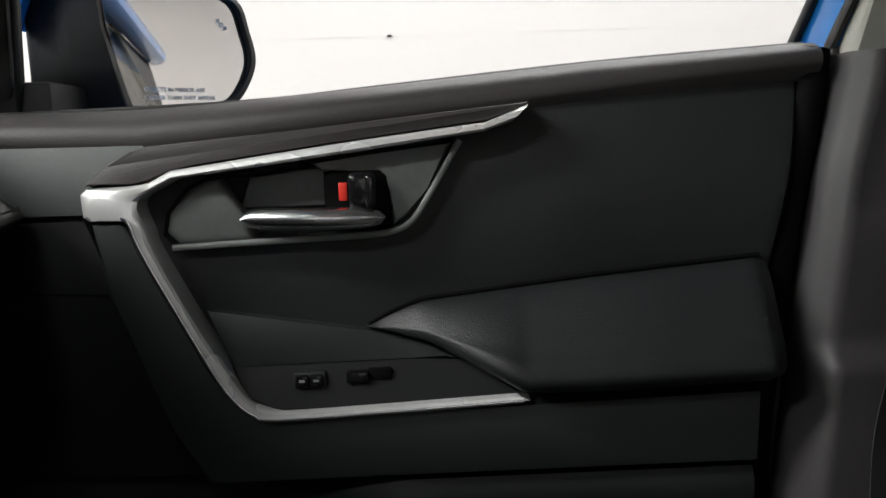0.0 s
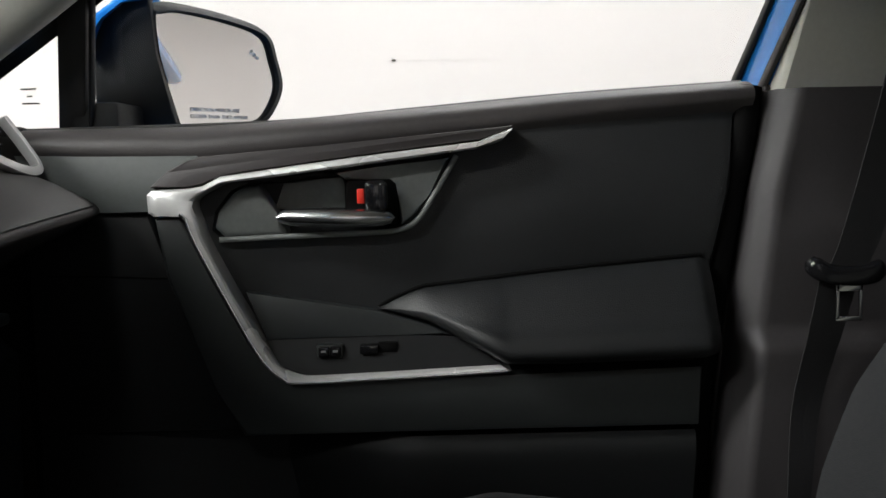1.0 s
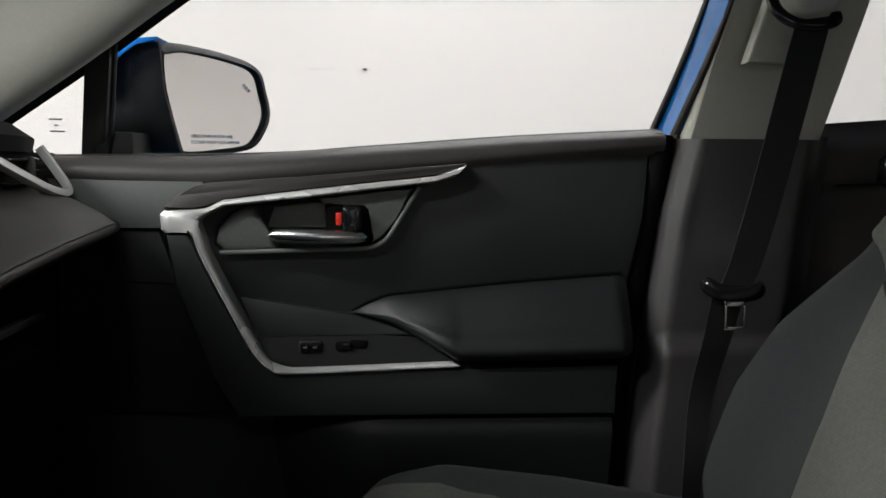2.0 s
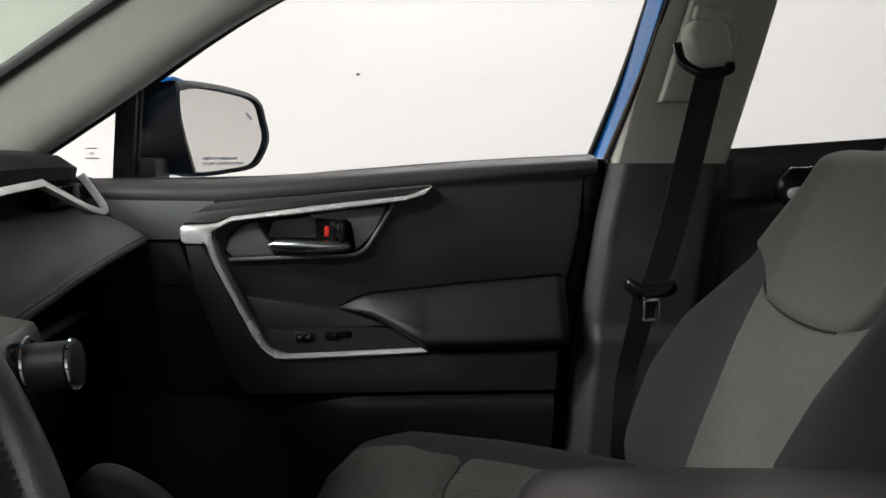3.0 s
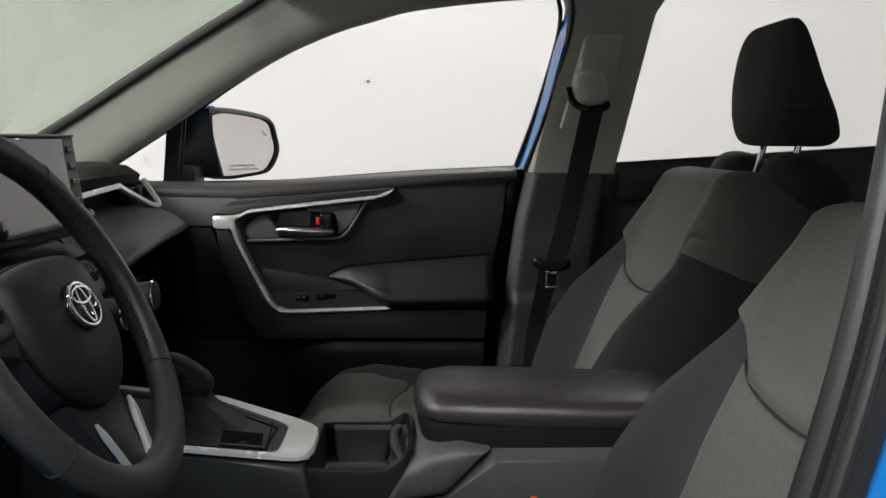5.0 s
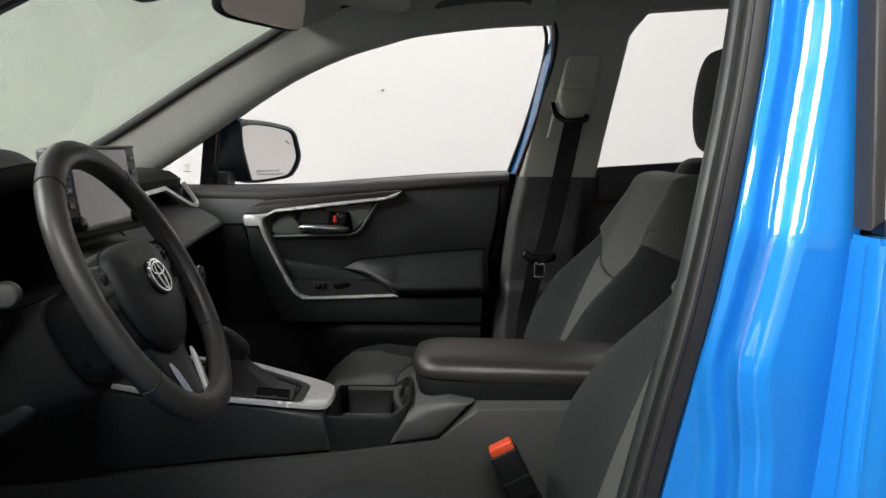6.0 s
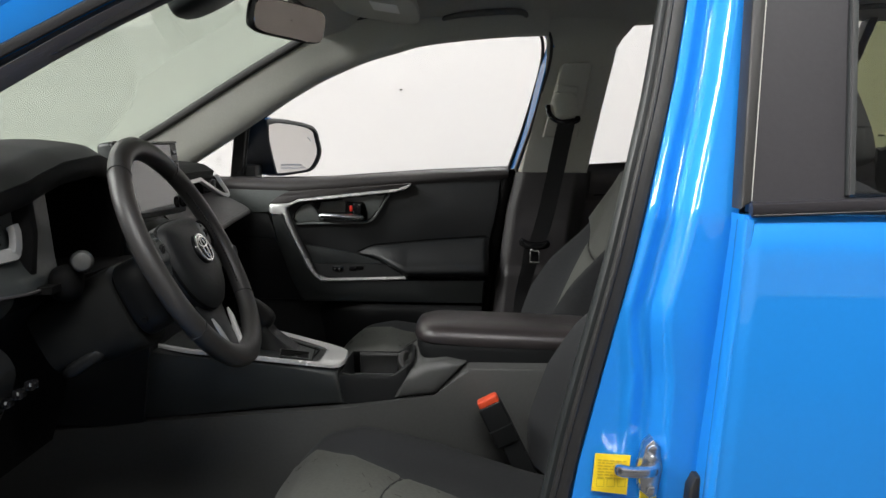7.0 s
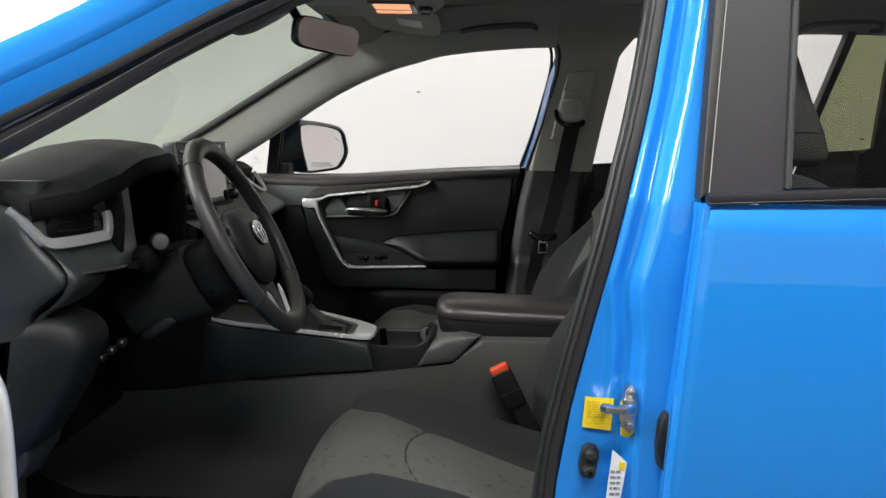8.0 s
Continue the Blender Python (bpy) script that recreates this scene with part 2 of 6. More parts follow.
def slab(fun, nu, nv, down):
    """A surface fun(u, v), u and v from 0 to 1, with a body behind it: down is a vector or a function of u, v."""
    fd = down if callable(down) else (lambda u, v: Vector(down))
    bm = bmesh.new()
    top, low = [], []
    for i in range(nu + 1):
        u = i / nu
        top.append([bm.verts.new(fun(u, j / nv)) for j in range(nv + 1)])
        low.append([bm.verts.new(Vector(fun(u, j / nv)) + fd(u, j / nv)) for j in range(nv + 1)])
    for i in range(nu):
        for j in range(nv):
            bm.faces.new((top[i][j], top[i + 1][j], top[i + 1][j + 1], top[i][j + 1]))
            bm.faces.new((low[i][j], low[i][j + 1], low[i + 1][j + 1], low[i + 1][j]))
    for i in range(nu):
        bm.faces.new((top[i][0], low[i][0], low[i + 1][0], top[i + 1][0]))
        bm.faces.new((top[i][nv], top[i + 1][nv], low[i + 1][nv], low[i][nv]))
    for j in range(nv):
        bm.faces.new((top[0][j], top[0][j + 1], low[0][j + 1], low[0][j]))
        bm.faces.new((top[nu][j], low[nu][j], low[nu][j + 1], top[nu][j + 1]))
    return bm


def ribbon(a, b, bulge, thick, n=6, skew=0.0):
    """A band between two lines of as many points, bulged by the vector bulge in its middle and thickened by thick."""
    a, b = [Vector(p) for p in a], [Vector(p) for p in b]
    m = len(a) - 1

    def f(u, v):
        i = min(int(u * m), m - 1)
        t = u * m - i
        p, q = a[i].lerp(a[i + 1], t), b[i].lerp(b[i + 1], t)
        w = math.sin(math.pi * v ** skew) if skew else (math.sin(math.pi * v) ** 0.6 if 0 < v < 1 else 0)
        return p.lerp(q, v) + Vector(bulge) * w
    return slab(f, m, n, thick)


def egg(c, r, power=3.0, n=20, m=12, rot=None):
    """A pillow-like rounded block of half sizes r."""
    rings = []
    e = 2 / power

    def sp(x):
        return math.copysign(abs(x) ** e, x)
    for i in range(m + 1):
        a = -math.pi / 2 + math.pi * i / m
        a = max(-1.555, min(1.555, a))
        ring = []
        for j in range(n):
            b = 2 * math.pi * j / n
            p = Vector((r[0] * sp(math.cos(a)) * sp(math.cos(b)), r[1] * sp(math.cos(a)) * sp(math.sin(b)), r[2] * sp(math.sin(a))))
            ring.append(Vector(c) + (rot @ p if rot else p))
        rings.append(ring)
    return loft(rings)


def flat(pts, thick=0.001):
    """A thin plate on a flat outline in space, thickened towards its normal."""
    p = [Vector(q) for q in pts]
    nrm = (p[1] - p[0]).cross(p[-1] - p[0]).normalized() * thick
    bm = bmesh.new()
    a = [bm.verts.new(q) for q in p]
    b = [bm.verts.new(q + nrm) for q in p]
    bm.faces.new(a[::-1])
    bm.faces.new(b)
    for i in range(len(a)):
        j = (i + 1) % len(a)
        bm.faces.new((a[i], a[j], b[j], b[i]))
    bmesh.ops.triangulate(bm, faces=[f for f in bm.faces if len(f.verts) > 4])
    return bm


def join(*bms):
    out = bmesh.new()
    for b in bms:
        me = bpy.data.meshes.new("tmp")
        b.to_mesh(me)
        b.free()
        out.from_mesh(me)
        bpy.data.meshes.remove(me)
    return out


def inside(x, z, poly):
    hit = False
    for i in range(len(poly)):
        (x1, z1), (x2, z2) = poly[i - 1], poly[i]
        if (z1 > z) != (z2 > z) and x < x1 + (z - z1) * (x2 - x1) / (z2 - z1):
            hit = not hit
    return hit


def lerp(x, xs, ys):
    return float(np.interp(x, xs, ys))


def smooth01(x):
    x = max(0.0, min(1.0, x))
    return x * x * (3 - 2 * x)


def text_bars(c, right, up, width, rows, material, parent, thick=0.0006, pitch=0.012, seed=1, name="print_line"):
    """Lines of print too small to read, as plain bars."""
    rnd = random.Random(seed)
    right, up = Vector(right).normalized(), Vector(up).normalized()
    for k in range(rows):
        x = 0.0
        bms = []
        while x < width - 0.002:
            w = min(rnd.uniform(0.003, 0.009), width - x)
            p = Vector(c) + right * x - up * (k * pitch)
            h = pitch * 0.45
            bms.append(flat([p, p + right * w, p + right * w + up * h, p + up * h], thick))
            x += w + 0.0015
        part(name, join(*bms), material, parent)


# ---- the room ----
def room():
    x0, x1, y0, y1, h = -6.5, 7.5, -6.6, 4.2, 3.5
    fl = part("floor", box(((x0 + x1) / 2, (y0 + y1) / 2, -0.05), (x1 - x0, y1 - y0, 0.1), 0), M_FLOOR)
    tagged(fl, "grey sealed concrete floor of a bright photo bay", "floor", kind="structure")
    ce = part("ceiling", box(((x0 + x1) / 2, (y0 + y1) / 2, h + 0.05), (x1 - x0, y1 - y0, 0.1), 0), M_CEIL)
    tagged(ce, "white painted ceiling of the bay", "ceiling", kind="structure")
    for nm, c, s in (("wall_north", ((x0 + x1) / 2, y1 + 0.06, h / 2), (x1 - x0 + 0.24, 0.12, h)),
                     ("wall_south", ((x0 + x1) / 2, y0 - 0.06, h / 2), (x1 - x0 + 0.24, 0.12, h)),
                     ("wall_west", (x0 - 0.06, (y0 + y1) / 2, h / 2), (0.12, y1 - y0, h)),
                     ("wall_east", (x1 + 0.06, (y0 + y1) / 2, h / 2), (0.12, y1 - y0, h))):
        w = part(nm, box(c, s, 0), M_WALL)
        tagged(w, "plain white painted wall with faint panel joints", "wall", kind="structure")
        if nm == "wall_north":
            part("joint", box((0, y1 - 0.0005, 1.467), (13, 0.003, 0.003), 0), M_SEAMWALL, w)
            part("joint", box((2.9, y1 - 0.0005, 0.733), (0.003, 0.003, 1.465), 0), M_SEAMWALL, w)
            part("hook", box((-0.106, y1 - 0.006, 1.466), (0.02, 0.012, 0.010), 0.004), M_INK, w, "tiny dark hook on the wall")
    # added out of view: gives the blue door a darker lower reflection
    dado = part("reflection_band", box(((x0 + x1) / 2, y0 + 0.01, 0.46), (x1 - x0 - 0.02, 0.02, 0.92), 0), M_LOWBAND)
    tagged(dado, "unseen charcoal band added low on the wall to darken reflections", "dado", kind="structure")
    for x, y, sx, sy, _ in LAMPS:
        t = thing("ceiling_lamp", "long white ceiling lamp with a diffuser", "lamp", "ceiling lamps")
        part("housing", box((x, y, 3.455), (sx + 0.08, sy + 0.08, 0.09), 0.01), M_CEIL, t)
        part("diffuser", box((x, y, 3.402), (sx, sy, 0.012), 0.003), M_TUBE, t)


room()

# ---- passenger front door ----
def y_glass(x, z):
    """The side glass plane of the passenger side, leaning in towards the roof."""
    return 0.80 - 0.38 * (z - 1.06)


def y_trim(x, z):
    return 0.745 - 0.37 * max(0.0, z - 1.06)


BEZEL = [(-0.222, 0.915), (-0.218, 0.935), (-0.2, 0.957), (-0.183, 0.964), (-0.085, 0.975), (-0.029, 0.982), (0.036, 0.99), (0.012, 0.948), (-0.006, 0.924), (-0.024, 0.913), (-0.211, 0.905)]


def accent_y(x, z):
    """Face of the silver strip: its front block turns forward, its upper limb tips up."""
    top = smooth01((z - 0.925) / 0.02)
    block = smooth01((-0.222 - x) / 0.03)
    return 0.677 + top * (block * 0.20 * (z - 0.945) + (1 - block) * 0.45 * (z - (0.977 + 0.113 * (x + 0.08))))


def passenger_door():
    d = thing("front_door", "black front car door trim with satin silver accent and grab pocket, closed", "car door", "car doors")
    zs = [0.40, 0.60, 0.695, 0.784, 0.872, 0.952, 1.047]
    xr = [0.292, 0.297, 0.303, 0.311, 0.323, 0.339, 0.352]

    def panel(u, v):
        z = 0.40 + (1.046 - 0.40) * v
        x0, x1 = lerp(z, [0.4, 0.69, 0.746, 0.796, 0.864, 0.92, 0.95], [-0.185, -0.185, -0.212, -0.23, -0.257, -0.275, -0.285]), lerp(z, zs, xr)
        x = x0 + (x1 - x0) * u
        zt = lerp(x, [-0.3, -0.24, 0.1, 0.22, 0.35], [0.985, 0.992, 1.022, 1.034, 1.046])
        z = min(z, zt)
        y = 0.712 + 0.012 * ((z - 0.92) / 0.12) ** 2 * (1 if z > 0.92 else 0.3)
        y -= 0.008 * math.sin(math.pi * max(0, min(1, (z - 0.85) / 0.18))) * smooth01((x - 0.0) / 0.15)
        if inside(-0.09 + (x + 0.09) / 0.95, 0.945 + (z - 0.945) / 0.93, BEZEL):
            y = 0.752
        if z < 0.755:
            y = 0.694 + 0.004 * smooth01((0.70 - z) / 0.02) + 0.02 * smooth01((0.66 - z) / 0.2)
        if z < 0.69:
            y = 0.765
        e = min((u) * 0.65, (1 - u) * 0.65)
        y += 0.008 * (1 - smooth01(e / 0.006))
        return V(x, y, z)
    part("trim_panel", slab(panel, 130, 130, (0, 0.03, 0)), M_SOFT, d, "black soft leatherette upper trim", 50)

    def low(u, v):
        x = -0.19 + (lerp(0.5 + 0.19 * v, zs, xr) - 0.004 + 0.19) * u
        z = 0.36 + 0.326 * v
        y = 0.684 + 0.03 * (1 - v) ** 2 + 0.01 * (1 - smooth01((1 - v) / 0.05)) + 0.06 * (1 - smooth01(u / 0.4)) + 0.006 * math.sin(math.pi * v)
        return V(x, y, z)
    part("map_pocket_panel", slab(low, 30, 30, (0, 0.03, 0)), M_PLASTIC, d, "hard black plastic lower trim")

    # padded armrest with a rounded nose
    def arm(u, v):
        x = -0.047 + 0.362 * u
        zt = lerp(x, [-0.047, -0.025, 0.002, 0.035, 0.155, 0.315], [0.827, 0.838, 0.848, 0.8515, 0.8645, 0.8775])
        zb = lerp(x, [-0.047, 0.01, 0.049, 0.091, 0.155, 0.315], [0.826, 0.809, 0.788, 0.7645, 0.763, 0.766])
        z = zb + (zt - zb) * v
        b = (1 - (v - 0.35) / 0.65) ** 0.62 if v > 0.35 else 1 - ((0.35 - v) / 0.35) ** 4
        y = 0.709 - (0.006 + 0.050 * smooth01((x + 0.05) / 0.14)) * b - 0.014 * smooth01((0.5 - v) / 0.5) * smooth01(x / 0.1)
        y += 0.012 * smooth01((x - 0.300) / 0.015)
        return V(x, y, z)
    part("armrest", slab(arm, 60, 26, (0, 0.05, 0)), M_SOFT, d, "padded black leatherette armrest", 60)

    part("armrest_seam", sweep(cr([V(-0.046, 0.7075, 0.828), V(-0.025, 0.7075, 0.8395), V(0.002, 0.7075, 0.8495), V(0.035, 0.7075, 0.853), V(0.155, 0.7065, 0.866), V(0.308, 0.7065, 0.8785)], 4), 0.0035, 0.004), M_DARK, d)
    # silver strip: pairs of points on its outer and inner edge, from the rear tip round the front block to the rear end
    rim = [(0.101, 1.0185, 0.086, 1.004), (0.064, 1.0045, 0.061, 0.9965), (-0.071, 0.9895, -0.059, 0.9815), (-0.190, 0.9745, -0.19, 0.9665), (-0.207, 0.9725, -0.207, 0.964), (-0.226, 0.9625, -0.222, 0.9565),
           (-0.243, 0.9600, -0.232, 0.951), (-0.279, 0.9590, -0.2355, 0.947), (-0.284, 0.9540, -0.236, 0.944), (-0.282, 0.9355, -0.2365, 0.941), (-0.277, 0.9315, -0.235, 0.936), (-0.251, 0.9325, -0.232, 0.928),
           (-0.245, 0.9275, -0.229, 0.919), (-0.237, 0.904, -0.225, 0.905), (-0.207, 0.843, -0.195, 0.844), (-0.179, 0.789, -0.166, 0.793), (-0.164, 0.7675, -0.152, 0.771), (-0.149, 0.7555, -0.137, 0.762),
           (-0.131, 0.7505, -0.118, 0.7595), (-0.027, 0.754, -0.027, 0.762), (0.096, 0.759, 0.084, 0.7655)]
    lower = list(zip(cr([V(a, 0, b) for a, b, _, _ in rim[12:]], 4), cr([V(a, 0, b) for _, _, a, b in rim[12:]], 4)))
    rings = []
    upper = list(zip(cr([V(a, 0, b) for a, b, _, _ in rim[1:5]], 8), cr([V(a, 0, b) for _, _, a, b in rim[1:5]], 8)))
    for xo, zo, xi, zi in rim[:1] + [(p.x, p.z, q.x, q.z) for p, q in upper] + rim[5:12] + [(p.x, p.z, q.x, q.z) for p, q in lower]:
        o, i = V(xo, 0, zo), V(xi, 0, zi)
        rings.append([V(q.x, accent_y(q.x, q.z) + dy, q.z) for q, dy in [(o.lerp(i, f), dy) for f, dy in ((0, 0.045), (0, 0.0045), (0.10, 0.0012), (0.25, 0), (0.7, 0.0006), (0.9, 0.0028), (1, 0.007), (1, 0.045))]])
    acc = part("silver_accent", loft(rings), M_SILVER, d, "satin silver zigzag accent strip", 30)
    edge = [V(x + 0.0018, 0.6762, z + 0.0014) for x, z, _, _ in rim[11:20]] + [V(0.09, 0.6762, 0.7603)]
    part("bright_edge", sweep(cr(edge, 4), 0.0032, 0.0036, (0, 1, 0), 8), M_LEVER, acc, "polished edge")
    top = [(-0.283, 0.9615), (-0.263, 0.979), (-0.241, 0.9895), (-0.228, 0.9935), (-0.106, 1.0025), (0.1, 1.0205), (0.097, 1.017), (0.066, 1.0065), (-0.071, 0.9915), (-0.19, 0.9765), (-0.209, 0.9745), (-0.227, 0.9645), (-0.243, 0.9622)]
    part("upper_inlay", prism(top, 0.69, 0.04, 0.004), M_BROWN, d, "warm black padded inlay")
    side = [(-0.277, 0.9292), (-0.252, 0.9302), (-0.2465, 0.925), (-0.239, 0.902), (-0.209, 0.841), (-0.181, 0.787), (-0.166, 0.766), (-0.15, 0.7535), (-0.131, 0.7485), (0.0, 0.7525), (0.303, 0.7595), (0.3, 0.694), (-0.192, 0.694), (-0.2195, 0.746), (-0.238, 0.796), (-0.266, 0.864)]
    part("lower_facing", prism(side, 0.682, 0.03, 0.004), M_PLASTIC2, d, "charcoal grained lower facing")

    # front upper corner of the trim, beside the dashboard
    def corner(u, v):
        z = 0.936 + 0.062 * v
        xa = lerp(z, [0.93, 0.98, 1.03], [-0.36, -0.42, -0.45])
        xb = lerp(z, [0.936, 0.951, 0.975, 0.99, 1.03], [-0.288, -0.288, -0.263, -0.236, -0.236])
        x = xa + (xb - xa) * u
        return V(x, 0.700 + 0.013 * v * v, z)
    part("corner_trim", slab(corner, 20, 16, (0, 0.03, 0)), M_UPPER, d, "charcoal grained corner trim, lightened for windscreen light")
    part("kick_trim", prism([(-0.42, 0.934), (-0.29, 0.9345), (-0.268, 0.862), (-0.24, 0.794), (-0.22, 0.744), (-0.192, 0.694), (-0.42, 0.694)], 0.708, 0.03, 0.003), M_PLASTIC, d)
    part("kick_lower", slab(lambda u, v: V(-0.42 + 0.40 * u, 0.712 + 0.034 * smooth01(u / 0.9), 0.36 + 0.336 * v), 16, 6, (0, 0.02, 0)), M_PLASTIC, d, "", 70)
    part("kick_joint", sweep([V(-0.40, 0.707, 0.868), V(-0.33, 0.707, 0.866), V(-0.27, 0.707, 0.863)], 0.002, 0.002), M_DARK, d)

    # rolled top along the window
    def belt(u, v):
        x = -0.46 + 0.826 * u
        zt = lerp(x, [-0.46, -0.25, -0.167, -0.023, 0.166, 0.366], [1.026, 1.027, 1.031, 1.0415, 1.0565, 1.0675])
        zc = lerp(x, [-0.46, -0.24, 0.1, 0.22, 0.366], [1.0, 0.991, 1.0215, 1.034, 1.0455])
        a = v * math.pi / 2
        y = 0.712 + 0.042 * (1 - math.cos(a)) - 0.004 * math.sin(math.pi * v)
        z = zc + (zt - zc) * math.sin(a) ** 0.9
        return V(x, y, z)
    part("top_roll", slab(belt, 50, 12, (0, 0.02, -0.02)), M_ROLL, d, "warm black rolled door top", 60)
    part("window_seal", sweep(cr([V(-0.44, 0.758, 1.022), V(-0.167, 0.758, 1.027), V(-0.023, 0.758, 1.0375), V(0.166, 0.758, 1.0525), V(0.366, 0.758, 1.0635)], 4), 0.012, 0.012), M_RUBBER, d)

    # release handle in its cup
    n = len(BEZEL)
    cx, cz = sum(p[0] for p in BEZEL) / n, sum(p[1] for p in BEZEL) / n
    rings = []
    for y, k in ((0.703, 1.0), (0.707, 0.985), (0.728, 0.93), (0.738, 0.88), (0.739, 0.5), (0.739, 0.01)):
        rings.append([V(cx + (x - cx) * k, y, cz + (z - cz) * k) for x, z in BEZEL])
    cup = part("handle_cup", loft(rings, True, False), M_PLASTIC, d, "charcoal release handle cup")
    part("cup_face", prism([(-0.222, 0.918), (-0.218, 0.934), (-0.2, 0.954), (-0.184, 0.962), (-0.172, 0.9625), (-0.152, 0.93), (-0.14, 0.9065), (-0.21, 0.9055)], 0.706, 0.03, 0.008, 3), M_CUP, cup)
    part("cup_plate", prism([(-0.09, 0.974), (-0.029, 0.981), (0.034, 0.988), (0.011, 0.948), (-0.006, 0.926), (-0.02, 0.917), (-0.021, 0.958), (-0.026, 0.966), (-0.078, 0.966)], 0.703, 0.03, 0.003), M_CUP, cup)
    part("cup_back", prism([(-0.158, 0.935), (-0.148, 0.963), (-0.082, 0.97), (-0.076, 0.935)], 0.728, 0.01, 0.003), M_CUP, cup)
    lip = cr([V(-0.214, 0.702, 0.9045), V(-0.121, 0.701, 0.9075), V(-0.045, 0.701, 0.9095), V(-0.018, 0.701, 0.913), V(-0.002, 0.701, 0.922), V(0.014, 0.701, 0.945), V(0.041, 0.702, 0.99)], 6)
    part("cup_lip", sweep(lip, 0.006, 0.007, (0, 1, 0)), M_CUP, cup)
    # solid black block in place of a shaded hollow round the lock
    part("recess_shade", prism([(-0.079, 0.938), (-0.079, 0.962), (-0.074, 0.9665), (-0.03, 0.967), (-0.0235, 0.961), (-0.0235, 0.918), (-0.079, 0.918)], 0.7005, 0.02, 0.004), M_DARK, cup)

    def lever(u, v):
        x = -0.152 + 0.126 * u
        r = 0.0085 * (1 - (2 * abs(u - 0.5)) ** 8) ** 0.5 + 0.001
        a = 2 * math.pi * v
        c = V(x, 0.684 + 0.012 * (2 * u - 1) ** 2, 0.9285 - 0.003 * u)
        return c + V(0, 0.010 * math.cos(a), r * math.sin(a))
    rings = [[lever(i / 24, j / 12) for j in range(12)] for i in range(25)]
    part("release_lever", loft(rings), M_LEVER, d, "satin chrome release lever")
    part("lock_lever", join(box((-0.046, 0.694, 0.9495), (0.024, 0.02, 0.032), 0.006, 3), box((-0.038, 0.689, 0.949), (0.010, 0.014, 0.03), 0.004, 3)), M_GLOSS, d, "gloss black lock lever")
    part("lock_mark", box((-0.0615, 0.692, 0.949), (0.0075, 0.012, 0.0155), 0.001), M_RED, d, "bright red lock mark")

    # switch shelf
    part("shelf_face", prism([(-0.188, 0.8475), (-0.11, 0.8345), (-0.044, 0.8235), (0.01, 0.808), (0.032, 0.797), (-0.014, 0.7985), (-0.111, 0.7975), (-0.166, 0.7955)], lambda x, z: 0.700 - 0.1 * (0.85 - z), 0.02, 0.002), M_PLASTIC2, d)
    sh = [V(-0.17, 0.696, 0.7955), V(-0.111, 0.696, 0.7975), V(-0.014, 0.696, 0.7985), V(0.04, 0.696, 0.795), V(0.088, 0.684, 0.764), V(-0.02, 0.682, 0.7605), V(-0.12, 0.682, 0.7585), V(-0.15, 0.684, 0.769)]
    part("switch_shelf", flat(sh[::-1], -0.012), M_PLASTIC, d, "black switch shelf")
    for x in (-0.105, -0.0925):
        sw = part("switch", box((x, 0.6885, 0.7835), (0.0115, 0.012, 0.0115), 0.002), M_GLOSS, d)
        part("switch_mark", box((x, 0.682, 0.7845), (0.005, 0.001, 0.002), 0), M_GREYINK, sw)
    part("switch_rim", box((-0.0988, 0.692, 0.7835), (0.0285, 0.01, 0.015), 0.002), M_PLASTIC2, d)
    part("window_switch", box((-0.0565, 0.690, 0.785), (0.02, 0.012, 0.0105), 0.002), M_GLOSS, d)
    part("switch_plate", box((-0.037, 0.693, 0.7865), (0.02, 0.01, 0.0105), 0.001), M_DARK, d)

    # rear edge and rubber of the door
    edge = [V(0.366, 0.735, 1.06), V(0.356, 0.73, 1.0), V(0.343, 0.73, 0.93), V(0.333, 0.73, 0.87), V(0.32, 0.73, 0.78), V(0.31, 0.73, 0.69), V(0.303, 0.73, 0.55), V(0.3, 0.73, 0.40)]
    part("door_edge", sweep(cr(edge, 4), 0.03, 0.03, (0, 1, 0)), M_DARK, d)
    for k in (0.012, 0.024):
        part("edge_seal", sweep(cr([p + V(k, 0.004 + k * 0.2, 0) for p in edge], 4), 0.008, 0.010, (0, 1, 0)), M_RUBBER, d)

    part("edge_filler", prism([(0.28, 0.42), (0.36, 0.42), (0.41, 1.0), (0.42, 1.06), (0.372, 1.062), (0.34, 1.03), (0.30, 0.8)], 0.752, 0.02, 0), M_DARK, d)
    # upper frame and glass
    def frame_face(k):
        back = [V(0.376 + k, 0, 1.062), V(0.409 + k, 0, 1.18), V(0.44 + k, 0, 1.33), V(0.455 + k, 0, 1.385), V(0.452 + k, 0, 1.41), V(0.442 + k * 0.6, 0, 1.424)]
        return cr(back, 5)
    part("blue_frame", ribbon([V(q.x, y_glass(q.x, q.z) + 0.006, q.z) for q in frame_face(0.0)], [V(q.x, y_glass(q.x, q.z) - 0.052, q.z) for q in frame_face(0.012)], (-0.0015, 0, 0), (0.012, 0.0, 0.002), 5), M_BLUE, d, "blue painted window frame")
    for k, wd, dy in ((-0.002, 0.009, 0.004), (0.0145, 0.009, -0.050)):
        part("frame_seal", sweep(cr([V(x + k, y_glass(x, z) + dy, z) for x, z in ((0.373, 1.06), (0.41, 1.18), (0.443, 1.32), (0.449, 1.385), (0.44, 1.42))], 5), wd, 0.014, (0, 1, 0)), M_RUBBER, d)
    part("quarter_post", prism([(-0.418, 1.02), (-0.386, 1.02), (-0.357, 1.17), (-0.39, 1.17)], lambda x, z: y_glass(x, z) - 0.012, 0.03, 0.004), M_RUBBER, d, "black quarter window post")
